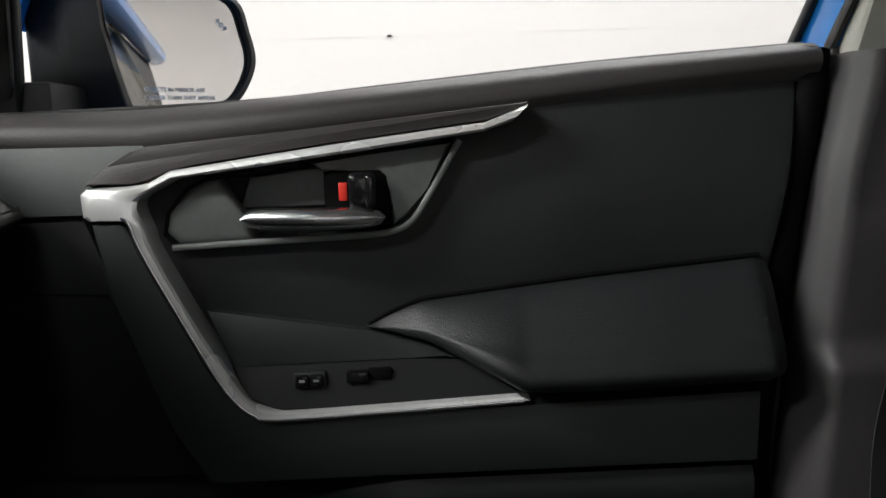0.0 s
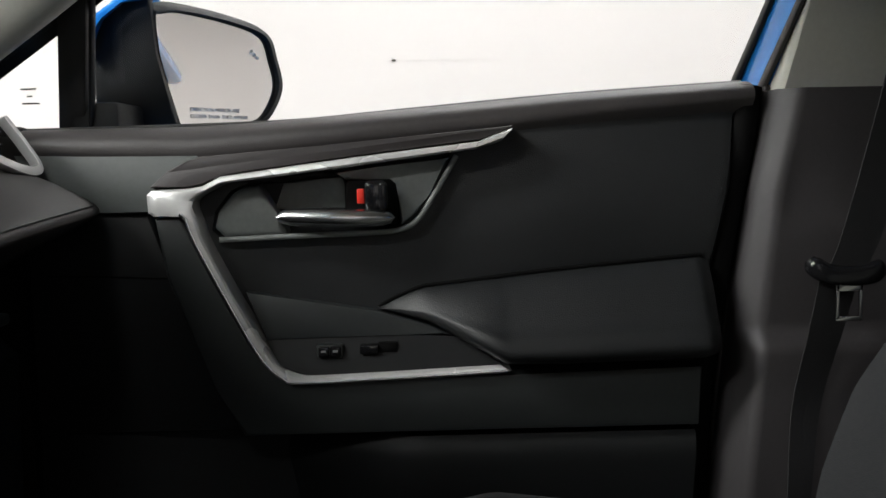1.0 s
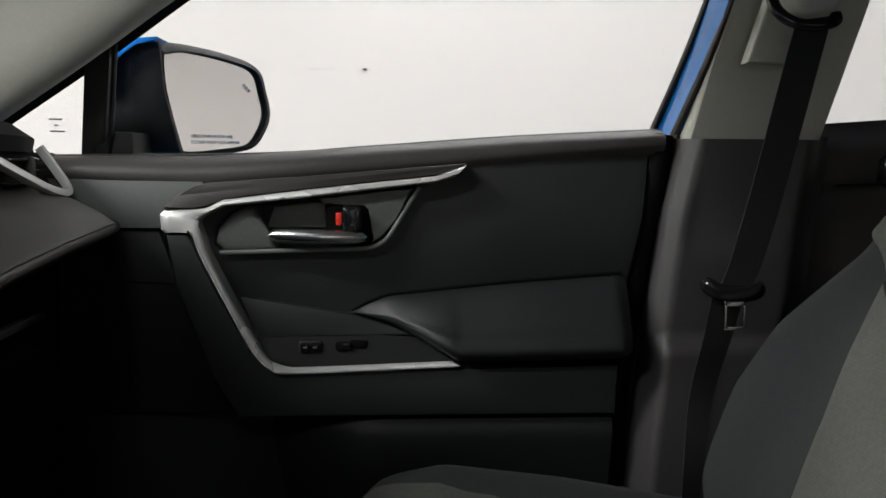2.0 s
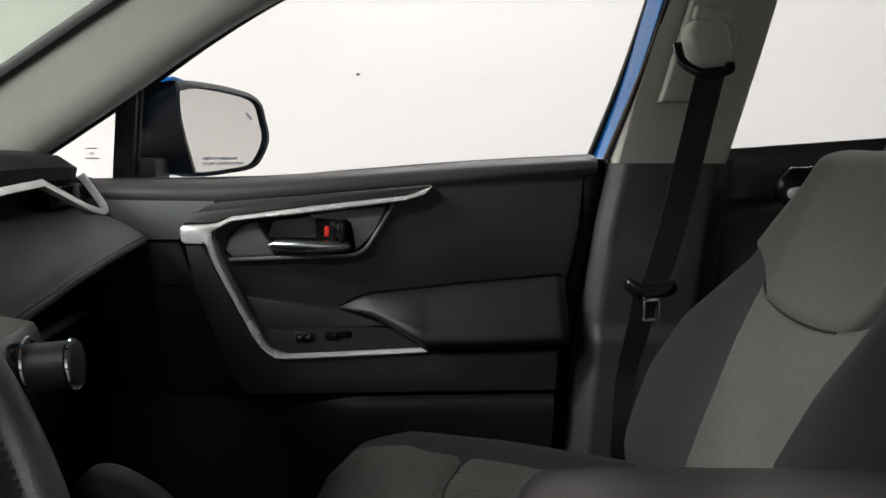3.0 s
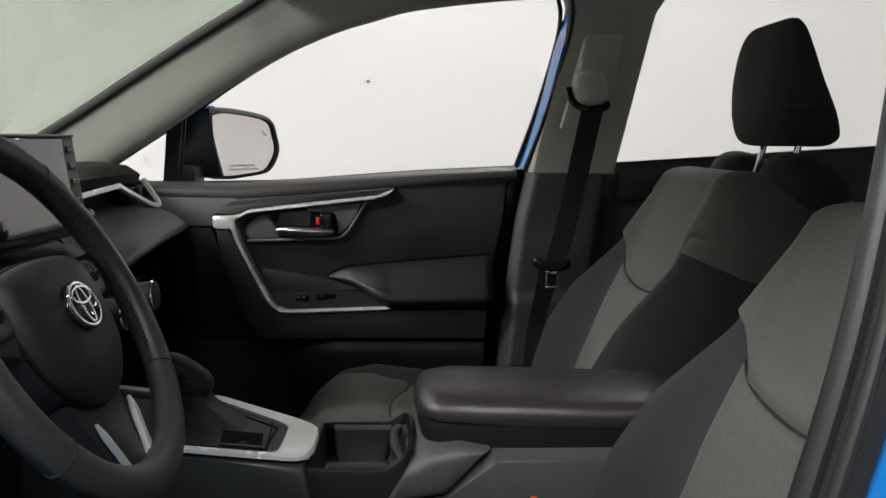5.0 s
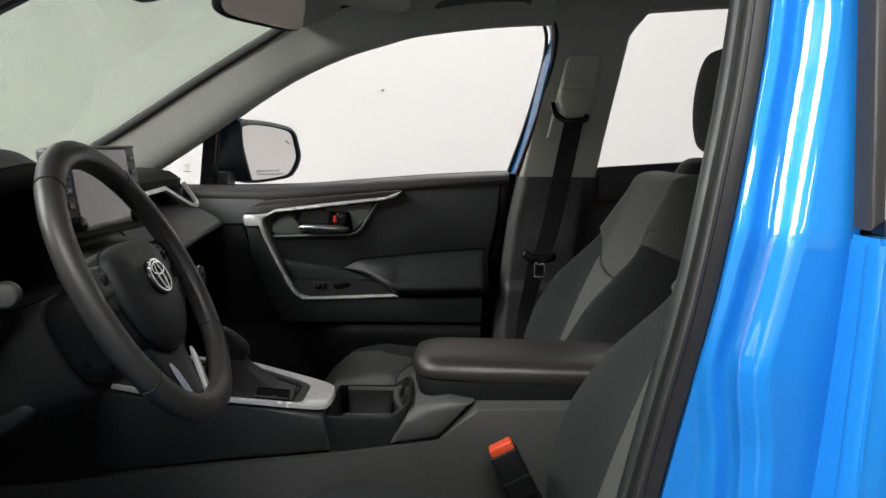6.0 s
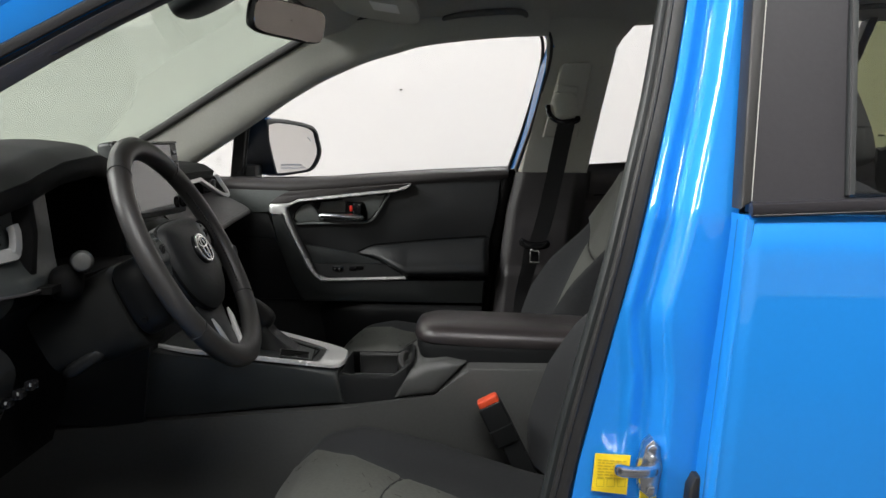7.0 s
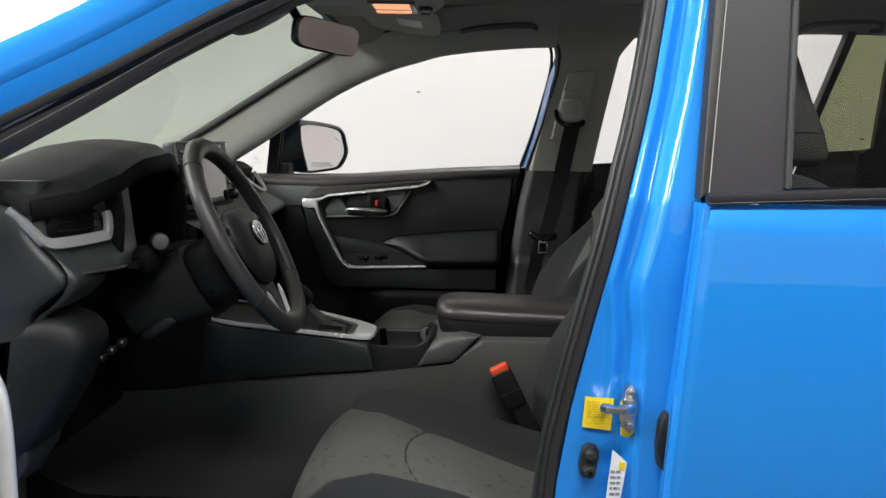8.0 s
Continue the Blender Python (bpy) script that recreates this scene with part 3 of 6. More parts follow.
    part("quarter_post_edge", sweep([V(-0.379, 0.803, 1.02), V(-0.35, 0.745, 1.17)], 0.006, 0.012, (0, 1, 0)), M_PLASTIC, d)
    gl = part("glass", flat([V(x, y_glass(x, z) + 0.012, z) for x, z in ((-0.385, 1.03), (0.385, 1.03), (0.46, 1.43), (0.0, 1.40), (-0.20, 1.29), (-0.36, 1.175))], 0.003), M_CLEAR, d)
    gl.visible_shadow = False
    q = part("quarter_glass", flat([V(x, y_glass(x, z) + 0.01, z) for x, z in ((-0.62, 1.0), (-0.40, 1.0), (-0.37, 1.18), (-0.40, 1.18))], 0.003), M_CLEAR, d)
    q.visible_shadow = False
    for zz, w in ((1.074, 0.018), (1.066, 0.006), (1.058, 0.02)):
        part("glass_print", flat([V(-0.448 - w / 2, y_glass(0, zz) + 0.006, zz), V(-0.448 + w / 2, y_glass(0, zz) + 0.006, zz), V(-0.448 + w / 2, y_glass(0, zz) + 0.0055, zz + 0.002), V(-0.448 - w / 2, y_glass(0, zz) + 0.0055, zz + 0.002)], 0.0006), M_FAINT, q)
    # outer skin
    def skin(u, v):
        x = -0.62 + 1.0 * u
        z = 0.42 + 0.57 * v
        return V(x, 0.865 - 0.05 * v ** 4 + 0.02 * math.sin(math.pi * v), z)
    part("outer_skin", slab(skin, 6, 10, (0, -0.02, 0)), M_BLUE, d, "blue painted outer skin")


passenger_door()


# ---- passenger side mirror ----
def side_mirror():
    t = thing("side_mirror", "blue and black side mirror with printed warning on the glass", "side mirror")
    g = [V(-0.332, 0.917, 1.173), V(-0.326, 0.923, 1.178), V(-0.305, 0.943, 1.183), V(-0.255, 0.989, 1.177), V(-0.216, 1.025, 1.163), V(-0.205, 1.033, 1.128), V(-0.2, 1.035, 1.095), V(-0.209, 1.024, 1.064), V(-0.224, 1.009, 1.044), V(-0.256, 0.978, 1.036), V(-0.307, 0.931, 1.031), V(-0.315, 0.925, 1.05), V(-0.322, 0.92, 1.085), V(-0.33, 0.916, 1.129)]
    c = sum(g, V(0, 0, 0)) / len(g)
    nrm = V(0.755, -0.655, 0.05).normalized()
    g = [V(p.x, c.y - ((p.x - c.x) * nrm.x + (p.z - c.z) * nrm.z) / nrm.y, p.z) for p in g]
    ol = cr(g, 4, True)
    part("mirror_glass", loft([[p - nrm * ((p - c).dot(nrm)) for p in ol], [p - nrm * ((p - c).dot(nrm)) - nrm * 0.004 for p in ol]]), M_MIRROR, t, "clear mirror glass")
    rings = []
    for k, back in ((0.965, -0.001), (0.985, -0.008), (1.07, -0.004), (1.11, 0.008), (1.115, 0.025), (1.06, 0.06), (0.85, 0.095), (0.5, 0.115), (0.05, 0.12)):
        rings.append([c + (p - nrm * ((p - c).dot(nrm)) - c) * k - nrm * (back) + (V(0, 0, 0.004) if back > 0 else V(0, 0, 0)) for p in ol])
    part("housing", loft(rings, True, False), M_PLASTIC, t, "black grained mirror housing")
    cap = []
    for k, back in ((1.112, 0.03), (1.1, 0.06), (0.9, 0.1), (0.52, 0.122), (0.05, 0.127)):
        cap.append([c + (p - nrm * ((p - c).dot(nrm)) - c) * k - nrm * back + V(-0.004, 0, 0.006) for p in ol])
    part("cap", loft(cap, True, False), M_BLUE, t, "glossy blue cap")
    # inner side of the housing, towards the car, and its foot
    body = [(-0.404, 1.03), (-0.406, 1.13), (-0.39, 1.17), (-0.362, 1.19), (-0.330, 1.194), (-0.328, 1.171), (-0.324, 1.122), (-0.315, 1.083), (-0.301, 1.03)]
    part("inner_shell", prism(body, lambda x, z: 0.885 + 0.12 * abs(x + 0.345), 0.018, 0.006, 3), M_PLASTIC, t)
    part("foot", box((-0.372, 0.845, 1.036), (0.056, 0.1, 0.046), 0.006), M_PLASTIC, t, "black mirror foot")
    cap2 = [(-0.412, 1.12), (-0.408, 1.145), (-0.392, 1.172), (-0.362, 1.194), (-0.33, 1.197), (-0.332, 1.19), (-0.362, 1.186), (-0.388, 1.166), (-0.402, 1.14)]
    part("cap_edge", prism(cap2, 0.875, 0.08, 0.002), M_BLUE, t)
    # warning print
    tx = V(0.655, 0.755, 0).normalized()
    upv = nrm.cross(tx).normalized()
    if upv.z < 0:
        upv = -upv
    for line, z in (("OBJECTS IN MIRROR ARE", 1.0545), ("CLOSER THAN THEY APPEAR", 1.0455)):
        cu = bpy.data.curves.new("print", "FONT")
        cu.body, cu.size, cu.extrude = line, 0.0072, 0.0002
        ob = new("warning_print", cu)
        dg = bpy.context.evaluated_depsgraph_get()
        me = bpy.data.meshes.new_from_object(ob.evaluated_get(dg))
        bpy.data.objects.remove(ob)
        me.materials.clear()
        me.materials.append(M_FAINT)
        o2 = new("warning_print", me)
        p = V(-0.300, 0.938, z)
        p = p - nrm * ((p - c).dot(nrm)) + nrm * 0.0006
        m3 = Matrix((tx, upv, nrm)).transposed()
        o2.matrix_world = Matrix.Translation(p) @ m3.to_4x4()
        o2.parent = t
    p = c + tx * 0.065 + V(0, 0, 0.03)
    for k in range(3):
        part("warning_icon", box(p + nrm * 0.0006 + tx * (0.005 * k) - upv * (0.004 * k), (0.003, 0.003, 0.004), 0), M_FAINT, t)


side_mirror()

# ---- passenger side pillars, belt, rear door ----
def mirror_y(pts):
    return [V(p.x, -p.y, p.z) for p in pts]


A_LOW = cr([V(-0.70, 0.80, 0.95), V(-0.505, 0.765, 1.074), V(-0.351, 0.726, 1.168), V(-0.228, 0.694, 1.247), V(-0.117, 0.669, 1.308), V(-0.01, 0.650, 1.353), V(0.075, 0.640, 1.377), V(0.156, 0.633, 1.398), V(0.317, 0.625, 1.417), V(0.45, 0.622, 1.424)], 4)
A_UP = cr([V(-0.86, 0.715, 0.98), V(-0.60, 0.680, 1.13), V(-0.509, 0.659, 1.183), V(-0.417, 0.637, 1.238), V(-0.3, 0.610, 1.307), V(-0.2, 0.587, 1.363), V(-0.10, 0.566, 1.416), V(0.05, 0.55, 1.45), V(0.317, 0.545, 1.475), V(0.45, 0.545, 1.486)], 4)


def pillars():
    a = thing("front_pillar", "light grey trimmed windscreen pillar with a dark glass edge", "car pillar", "pillars")
    part("trim", ribbon(A_LOW, A_UP, (0.0, -0.030, -0.030), (0, 0.035, 0.02), 14, 0.5), M_TRIM, a, "smooth light grey pillar trim", 60)
    part("glass_edge", sweep([p + V(-0.005, -0.001, 0.007) for p in A_UP[2:]], 0.022, 0.022), M_RUBBER, a)
    part("door_frame", ribbon([p + V(0.006, 0.03, -0.004) for p in A_LOW], [p + V(-0.02, 0.06, 0.05) for p in A_LOW], (0, 0, 0), (0, 0.02, 0.01), 2), M_RUBBER, a)
    b = thing("centre_pillar", "two-tone centre pillar, light grey above charcoal, with belt guide", "car pillar", "pillars")
    up = [(0.384, 1.02), (0.425, 1.17), (0.453, 1.30), (0.464, 1.36), (0.464, 1.385), (0.458, 1.405), (0.446, 1.421), (0.44, 1.432), (0.43, 1.47), (0.42, 1.508), (0.72, 1.518), (0.70, 1.47), (0.686, 1.445), (0.672, 1.438), (0.652, 1.427), (0.638, 1.41), (0.629, 1.385), (0.604, 1.219), (0.578, 1.02)]
    part("upper_trim", prism(up, lambda x, z: lerp(z, [1.40, 1.43, 1.518], [0.619, 0.612, 0.494]) if z > 1.40 else y_trim(x, z) - 0.03 * math.sin(math.pi * max(0, min(1, (x - 0.37 - 0.3 * (z - 1.05)) / 0.24))) * (1 - smooth01((z - 1.34) / 0.09)), 0.05, 0.012, 3), M_TRIM, b, "light grey upper trim")
    part("height_slider", prism([(0.452, 1.15), (0.487, 1.33), (0.497, 1.34), (0.56, 1.345), (0.568, 1.335), (0.545, 1.15)], lambda x, z: 0.698 - 0.33 * (z - 1.06), 0.02, 0.006, 3), M_TRIM, b)
    part("slider_cap", egg((0.502, 0.618, 1.235), (0.032, 0.026, 0.035), 3.5, rot=Matrix.Rotation(radians(-15), 3, "Y")), M_TRIM, b)
    part("slider_button", box((0.505, 0.606, 1.272), (0.056, 0.02, 0.022), 0.006, 3, Matrix.Rotation(radians(8), 3, "Y")), M_TRIM, b)

    def lowtrim(u, v):
        z = 0.40 + 0.655 * v
        xa = lerp(z, [0.40, 0.65, 0.782, 0.952, 1.055], [0.312, 0.331, 0.343, 0.364, 0.386])
        xb = lerp(z, [0.40, 0.78, 1.055], [0.53, 0.555, 0.585])
        x = xa + (xb - xa) * u
        y = 0.700 - 0.018 * smooth01(u / 0.10) + 0.03 * smooth01((u - 0.80) / 0.2)
        y -= 0.016 * smooth01((0.80 - z) / 0.022) * smooth01(u / 0.1)
        y += 0.003 * smooth01((z - 0.90) / 0.03) * smooth01((u - 0.05) / 0.15) * (1 - smooth01((z - 0.96) / 0.06))
        return V(x, y, z)
    part("lower_trim", slab(lowtrim, 30, 90, (0, 0.04, 0)), M_PILLAR, b, "charcoal lower pillar trim", 60)
    part("guide_loop", sweep(cr([V(0.458, 0.62, 1.232), V(0.463, 0.612, 1.208), V(0.482, 0.605, 1.192), V(0.51, 0.602, 1.188), V(0.533, 0.605, 1.194), V(0.535, 0.61, 1.203)], 5), 0.014, 0.012, (0, 1, 0)), M_GLOSS, b, "black belt guide loop")

    s = thing("seat_belt", "black webbing seat belt with chrome tongue, hanging slack", "seat belt")

    def strap(u, v):
        ctr = cr([V(0.507, 0.604, 1.197), V(0.495, 0.612, 1.13), V(0.473, 0.63, 1.0), V(0.452, 0.641, 0.90), V(0.437, 0.643, 0.862)], 6)
        i = min(int(u * (len(ctr) - 1)), len(ctr) - 2)
        p = ctr[i].lerp(ctr[i + 1], u * (len(ctr) - 1) - i)
        return p + V(0.024 * (2 * v - 1), 0.004 * (2 * v - 1), 0.004 * (2 * v - 1))
    part("upper_webbing", slab(strap, 24, 4, (0, 0.0016, 0)), M_BELT, s)

    def strap2(u, v):
        ctr = cr([V(0.434, 0.644, 0.868), V(0.421, 0.648, 0.80), V(0.404, 0.652, 0.72), V(0.393, 0.64, 0.62), V(0.39, 0.65, 0.50)], 6)
        i = min(int(u * (len(ctr) - 1)), len(ctr) - 2)
        p = ctr[i].lerp(ctr[i + 1], u * (len(ctr) - 1) - i)
        w = lerp(u, [0, 0.5, 1], [0.024, 0.018, 0.012])
        return p + V(w * (2 * v - 1), 0.006 * (2 * v - 1), 0)
    part("lower_webbing", slab(strap2, 24, 4, (0, 0.0016, 0)), M_BELT, s)
    tg = part("tongue", sweep(cr([V(0.398, 0.639, 0.878), V(0.404, 0.634, 0.869), V(0.417, 0.632, 0.863), V(0.436, 0.631, 0.861), V(0.455, 0.632, 0.862), V(0.466, 0.635, 0.866), V(0.471, 0.640, 0.873)], 5), 0.016, 0.021, (0, 0, 1), 12, taper=lambda k: 0.55 + 0.45 * smooth01(min(k, 1 - k) / 0.12)), M_GLOSS, s, "black plastic tongue grip")
    part("tongue_plate", join(box((0.4225, 0.628, 0.836), (0.004, 0.003, 0.036), 0.001), box((0.4465, 0.628, 0.836), (0.004, 0.003, 0.036), 0.001), box((0.4345, 0.628, 0.818), (0.028, 0.003, 0.005), 0.001), box((0.4345, 0.628, 0.850), (0.028, 0.003, 0.008), 0.001)), M_CHROME, tg, "chrome tongue plate")

    r = thing("rear_door", "black rear door trim with silver release handle, closed", "car door", "car doors")

    def rt(u, v):
        x = 0.565 + 0.805 * u
        z = 0.45 + (1.078 + 0.072 * (x - 0.59) - 0.45) * v
        y = 0.722 + 0.03 * smooth01((v - 0.93) / 0.07) + 0.01 * (1 - smooth01((x - 0.59) / 0.012)) - 0.012 * (1 - smooth01((v - 0.85) / 0.02))
        return V(x, y, z)
    part("trim_panel", slab(rt, 40, 60, (0, 0.03, 0)), M_BROWN, r, "", 60)
    part("joint", sweep([V(0.60, 0.712, 0.995), V(0.8, 0.709, 1.005)], 0.003, 0.003), M_DARK, r)
    part("handle_cup", prism([(0.66, 1.0), (0.663, 1.03), (0.682, 1.05), (0.82, 1.056), (0.82, 0.985), (0.68, 0.982)], 0.704, 0.03, 0.008, 3), M_GLOSS, r)
    part("release_handle", egg((0.705, 0.694, 1.008), (0.035, 0.008, 0.011), 3), M_SILVER, r, "satin silver handle")
    part("front_seal", sweep(cr([V(0.588, 0.735, 1.06), V(0.575, 0.73, 0.9), V(0.562, 0.73, 0.72), V(0.555, 0.73, 0.5)], 4), 0.014, 0.014, (0, 1, 0)), M_RUBBER, r)
    g = part("glass", flat([V(x, y_glass(x, z), z) for x, z in ((0.56, 1.04), (1.24, 1.10), (1.30, 1.47), (0.62, 1.46))], 0.003), M_CLEAR, r)
    g.visible_shadow = False
    part("rear_post", prism([(1.185, 1.10), (1.205, 1.10), (1.29, 1.47), (1.265, 1.47)], lambda x, z: y_trim(x, z) - 0.01, 0.04, 0.004), M_RUBBER, r)
    g = part("quarter_glass", flat([V(x, y_glass(x, z), z) for x, z in ((1.205, 1.11), (1.47, 1.12), (1.45, 1.47), (1.285, 1.47))], 0.003), M_PRIVACY, r)
    g.visible_shadow = False
    q = thing("rear_quarter_trim", "dark cargo side trim below the tinted quarter window", "car trim")
    part("panel", prism([(1.37, 0.45), (2.1, 0.45), (2.1, 1.5), (1.40, 1.5), (1.405, 1.44), (1.425, 1.14), (1.37, 1.135)], lambda x, z: y_trim(x, z), 0.05, 0.01), M_PLASTIC, q)
    part("glass_rim", sweep([V(1.4, 0.62, 1.45), V(1.41, 0.66, 1.3), V(1.425, 0.735, 1.13)], 0.02, 0.02, (0, 1, 0)), M_RUBBER, q)
    part("glass_print", box((1.395, 0.755, 1.17), (0.016, 0.002, 0.005), 0), M_LENS, q)


pillars()


# ---- roof, windscreen, floor pan ----
def shell():
    t = thing("car_roof", "grey felt headliner under a blue roof", "car roof", kind="structure")

    def liner(u, v):
        x = -0.115 + 2.2 * u
        y = -0.60 + 1.2 * v
        e = abs(2 * v - 1)
        return V(x - 0.06 * (1 - e * e) * (1 - smooth01(u / 0.08)), y, 1.525 - 0.055 * e ** 4 + 0.02 * math.sin(math.pi * min(1, u * 1.1)) - 0.085 * (1 - smooth01(u / 0.1)))
    part("headliner", slab(liner, 40, 20, (0, 0, 0.03)), M_LINER, t, "grey felt headliner", 60)
    for s in (1, -1):
        rail_a = cr([V(0.156, s * 0.633, 1.398), V(0.317, s * 0.625, 1.42), V(0.414, s * 0.622, 1.426), V(0.66, s * 0.615, 1.437), V(0.9, s * 0.612, 1.452), V(1.4, s * 0.61, 1.458), V(2.1, s * 0.61, 1.45)], 5)
        rail_b = cr([V(0.05, s * 0.50, 1.488), V(0.317, s * 0.50, 1.512), V(0.414, s * 0.50, 1.516), V(0.66, s * 0.50, 1.522), V(0.9, s * 0.50, 1.526), V(1.4, s * 0.50, 1.526), V(2.1, s * 0.50, 1.52)], 5)
        part("roof_rail_trim", ribbon(rail_a, rail_b, (0, -s * 0.012, -0.006), (0, s * 0.03, 0.02), 6), M_LINER, t, "", 60)

    def skin(u, v):
        x = -0.20 + 2.35 * u
        e = 2 * v - 1
        return V(x, 0.66 * e, 1.60 - 0.06 * e ** 4 + 0.015 * math.sin(math.pi * u) - 0.11 * (1 - smooth01(u / 0.15)))
    part("outer_panel", slab(skin, 20, 12, (0, 0, 0.012)), M_BLUE, t, "blue painted roof panel")
    part("passenger_rail", sweep(cr([V(-0.62, 0.83, 1.06), V(-0.35, 0.77, 1.235), V(-0.1, 0.71, 1.385), V(0.1, 0.685, 1.46), V(0.45, 0.67, 1.51), V(1.0, 0.665, 1.53), V(2.1, 0.66, 1.52)], 6), 0.07, 0.06), M_BLUE, t)

    w = thing("windscreen", "green tinted windscreen glass", "windscreen", kind="structure")

    def ws(u, v):
        y = -0.70 + 1.4 * v
        e = abs(2 * v - 1)
        half = lerp(u, [0, 1], [0.73, 0.60])
        y = half * (2 * v - 1)
        x0, z0 = -0.93, 0.955
        x1, z1 = -0.105, 1.432
        x = x0 + (x1 - x0) * u - (0.10 - 0.04 * u) * (1 - e * e)
        return V(x, y, z0 + (z1 - z0) * u + 0.02 * (1 - e * e) * u)
    g = part("glass", slab(ws, 10, 16, (-0.002, 0, 0.004)), M_SHIELD, w)
    g.visible_shadow = False
    head = [ws(1, k / 20) + V(0.004, 0, -0.006) for k in range(21)]
    part("header_edge", sweep(head, 0.012, 0.012), M_RUBBER, w)

    f = thing("car_floor", "black carpeted car floor and firewall", "car floor", kind="structure")
    part("carpet", slab(lambda u, v: V(-1.0 + 3.1 * u, -0.70 + 1.4 * v, 0.36 + 0.008 * noise.noise(V(u * 20, v * 10, 0)) + 0.25 * (1 - smooth01((u) / 0.13))), 40, 20, (0, 0, -0.04)), M_CARPET, f)
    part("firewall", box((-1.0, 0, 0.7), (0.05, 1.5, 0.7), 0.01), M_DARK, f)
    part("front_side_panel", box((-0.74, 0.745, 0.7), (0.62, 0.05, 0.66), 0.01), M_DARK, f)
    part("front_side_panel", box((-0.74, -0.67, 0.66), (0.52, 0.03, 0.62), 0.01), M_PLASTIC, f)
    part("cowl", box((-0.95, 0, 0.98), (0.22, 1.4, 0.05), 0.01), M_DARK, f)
    part("sill", box((0.2, -0.765, 0.37), (2.3, 0.12, 0.12), 0.03, 3), M_BLUE, f, "blue painted door sill")
    part("sill", box((0.6, 0.765, 0.37), (3.0, 0.12, 0.12), 0.03, 3), M_BLUE, f, "blue painted door sill")
    part("tailgate_trim", box((2.12, 0, 0.75), (0.05, 1.5, 0.8), 0.01), M_PLASTIC, f)
    g = part("rear_glass", box((2.14, 0, 1.32), (0.006, 1.2, 0.34), 0), M_SMOKE, f)
    g.visible_shadow = False


shell()


# ---- driver side: body opening, rear door ----
ZB = [0.38, 0.66, 0.77, 0.88, 1.0, 1.105, 1.208, 1.345, 1.46]
XB = [0.315, 0.334, 0.351, 0.376, 0.405, 0.428, 0.452, 0.476, 0.49]


def y_in(z):
    return -0.772 + 0.27 * max(0.0, z - 1.06)


def x_edge(z):
    return lerp(z, [0.38, 0.695, 0.825, 0.925, 1.003, 1.066], [0.458, 0.466, 0.473, 0.481, 0.489, 0.494])


def x_strip(z):
    return 0.496 + 0.101 * (z - 1.073) if z > 1.066 else x_edge(z)


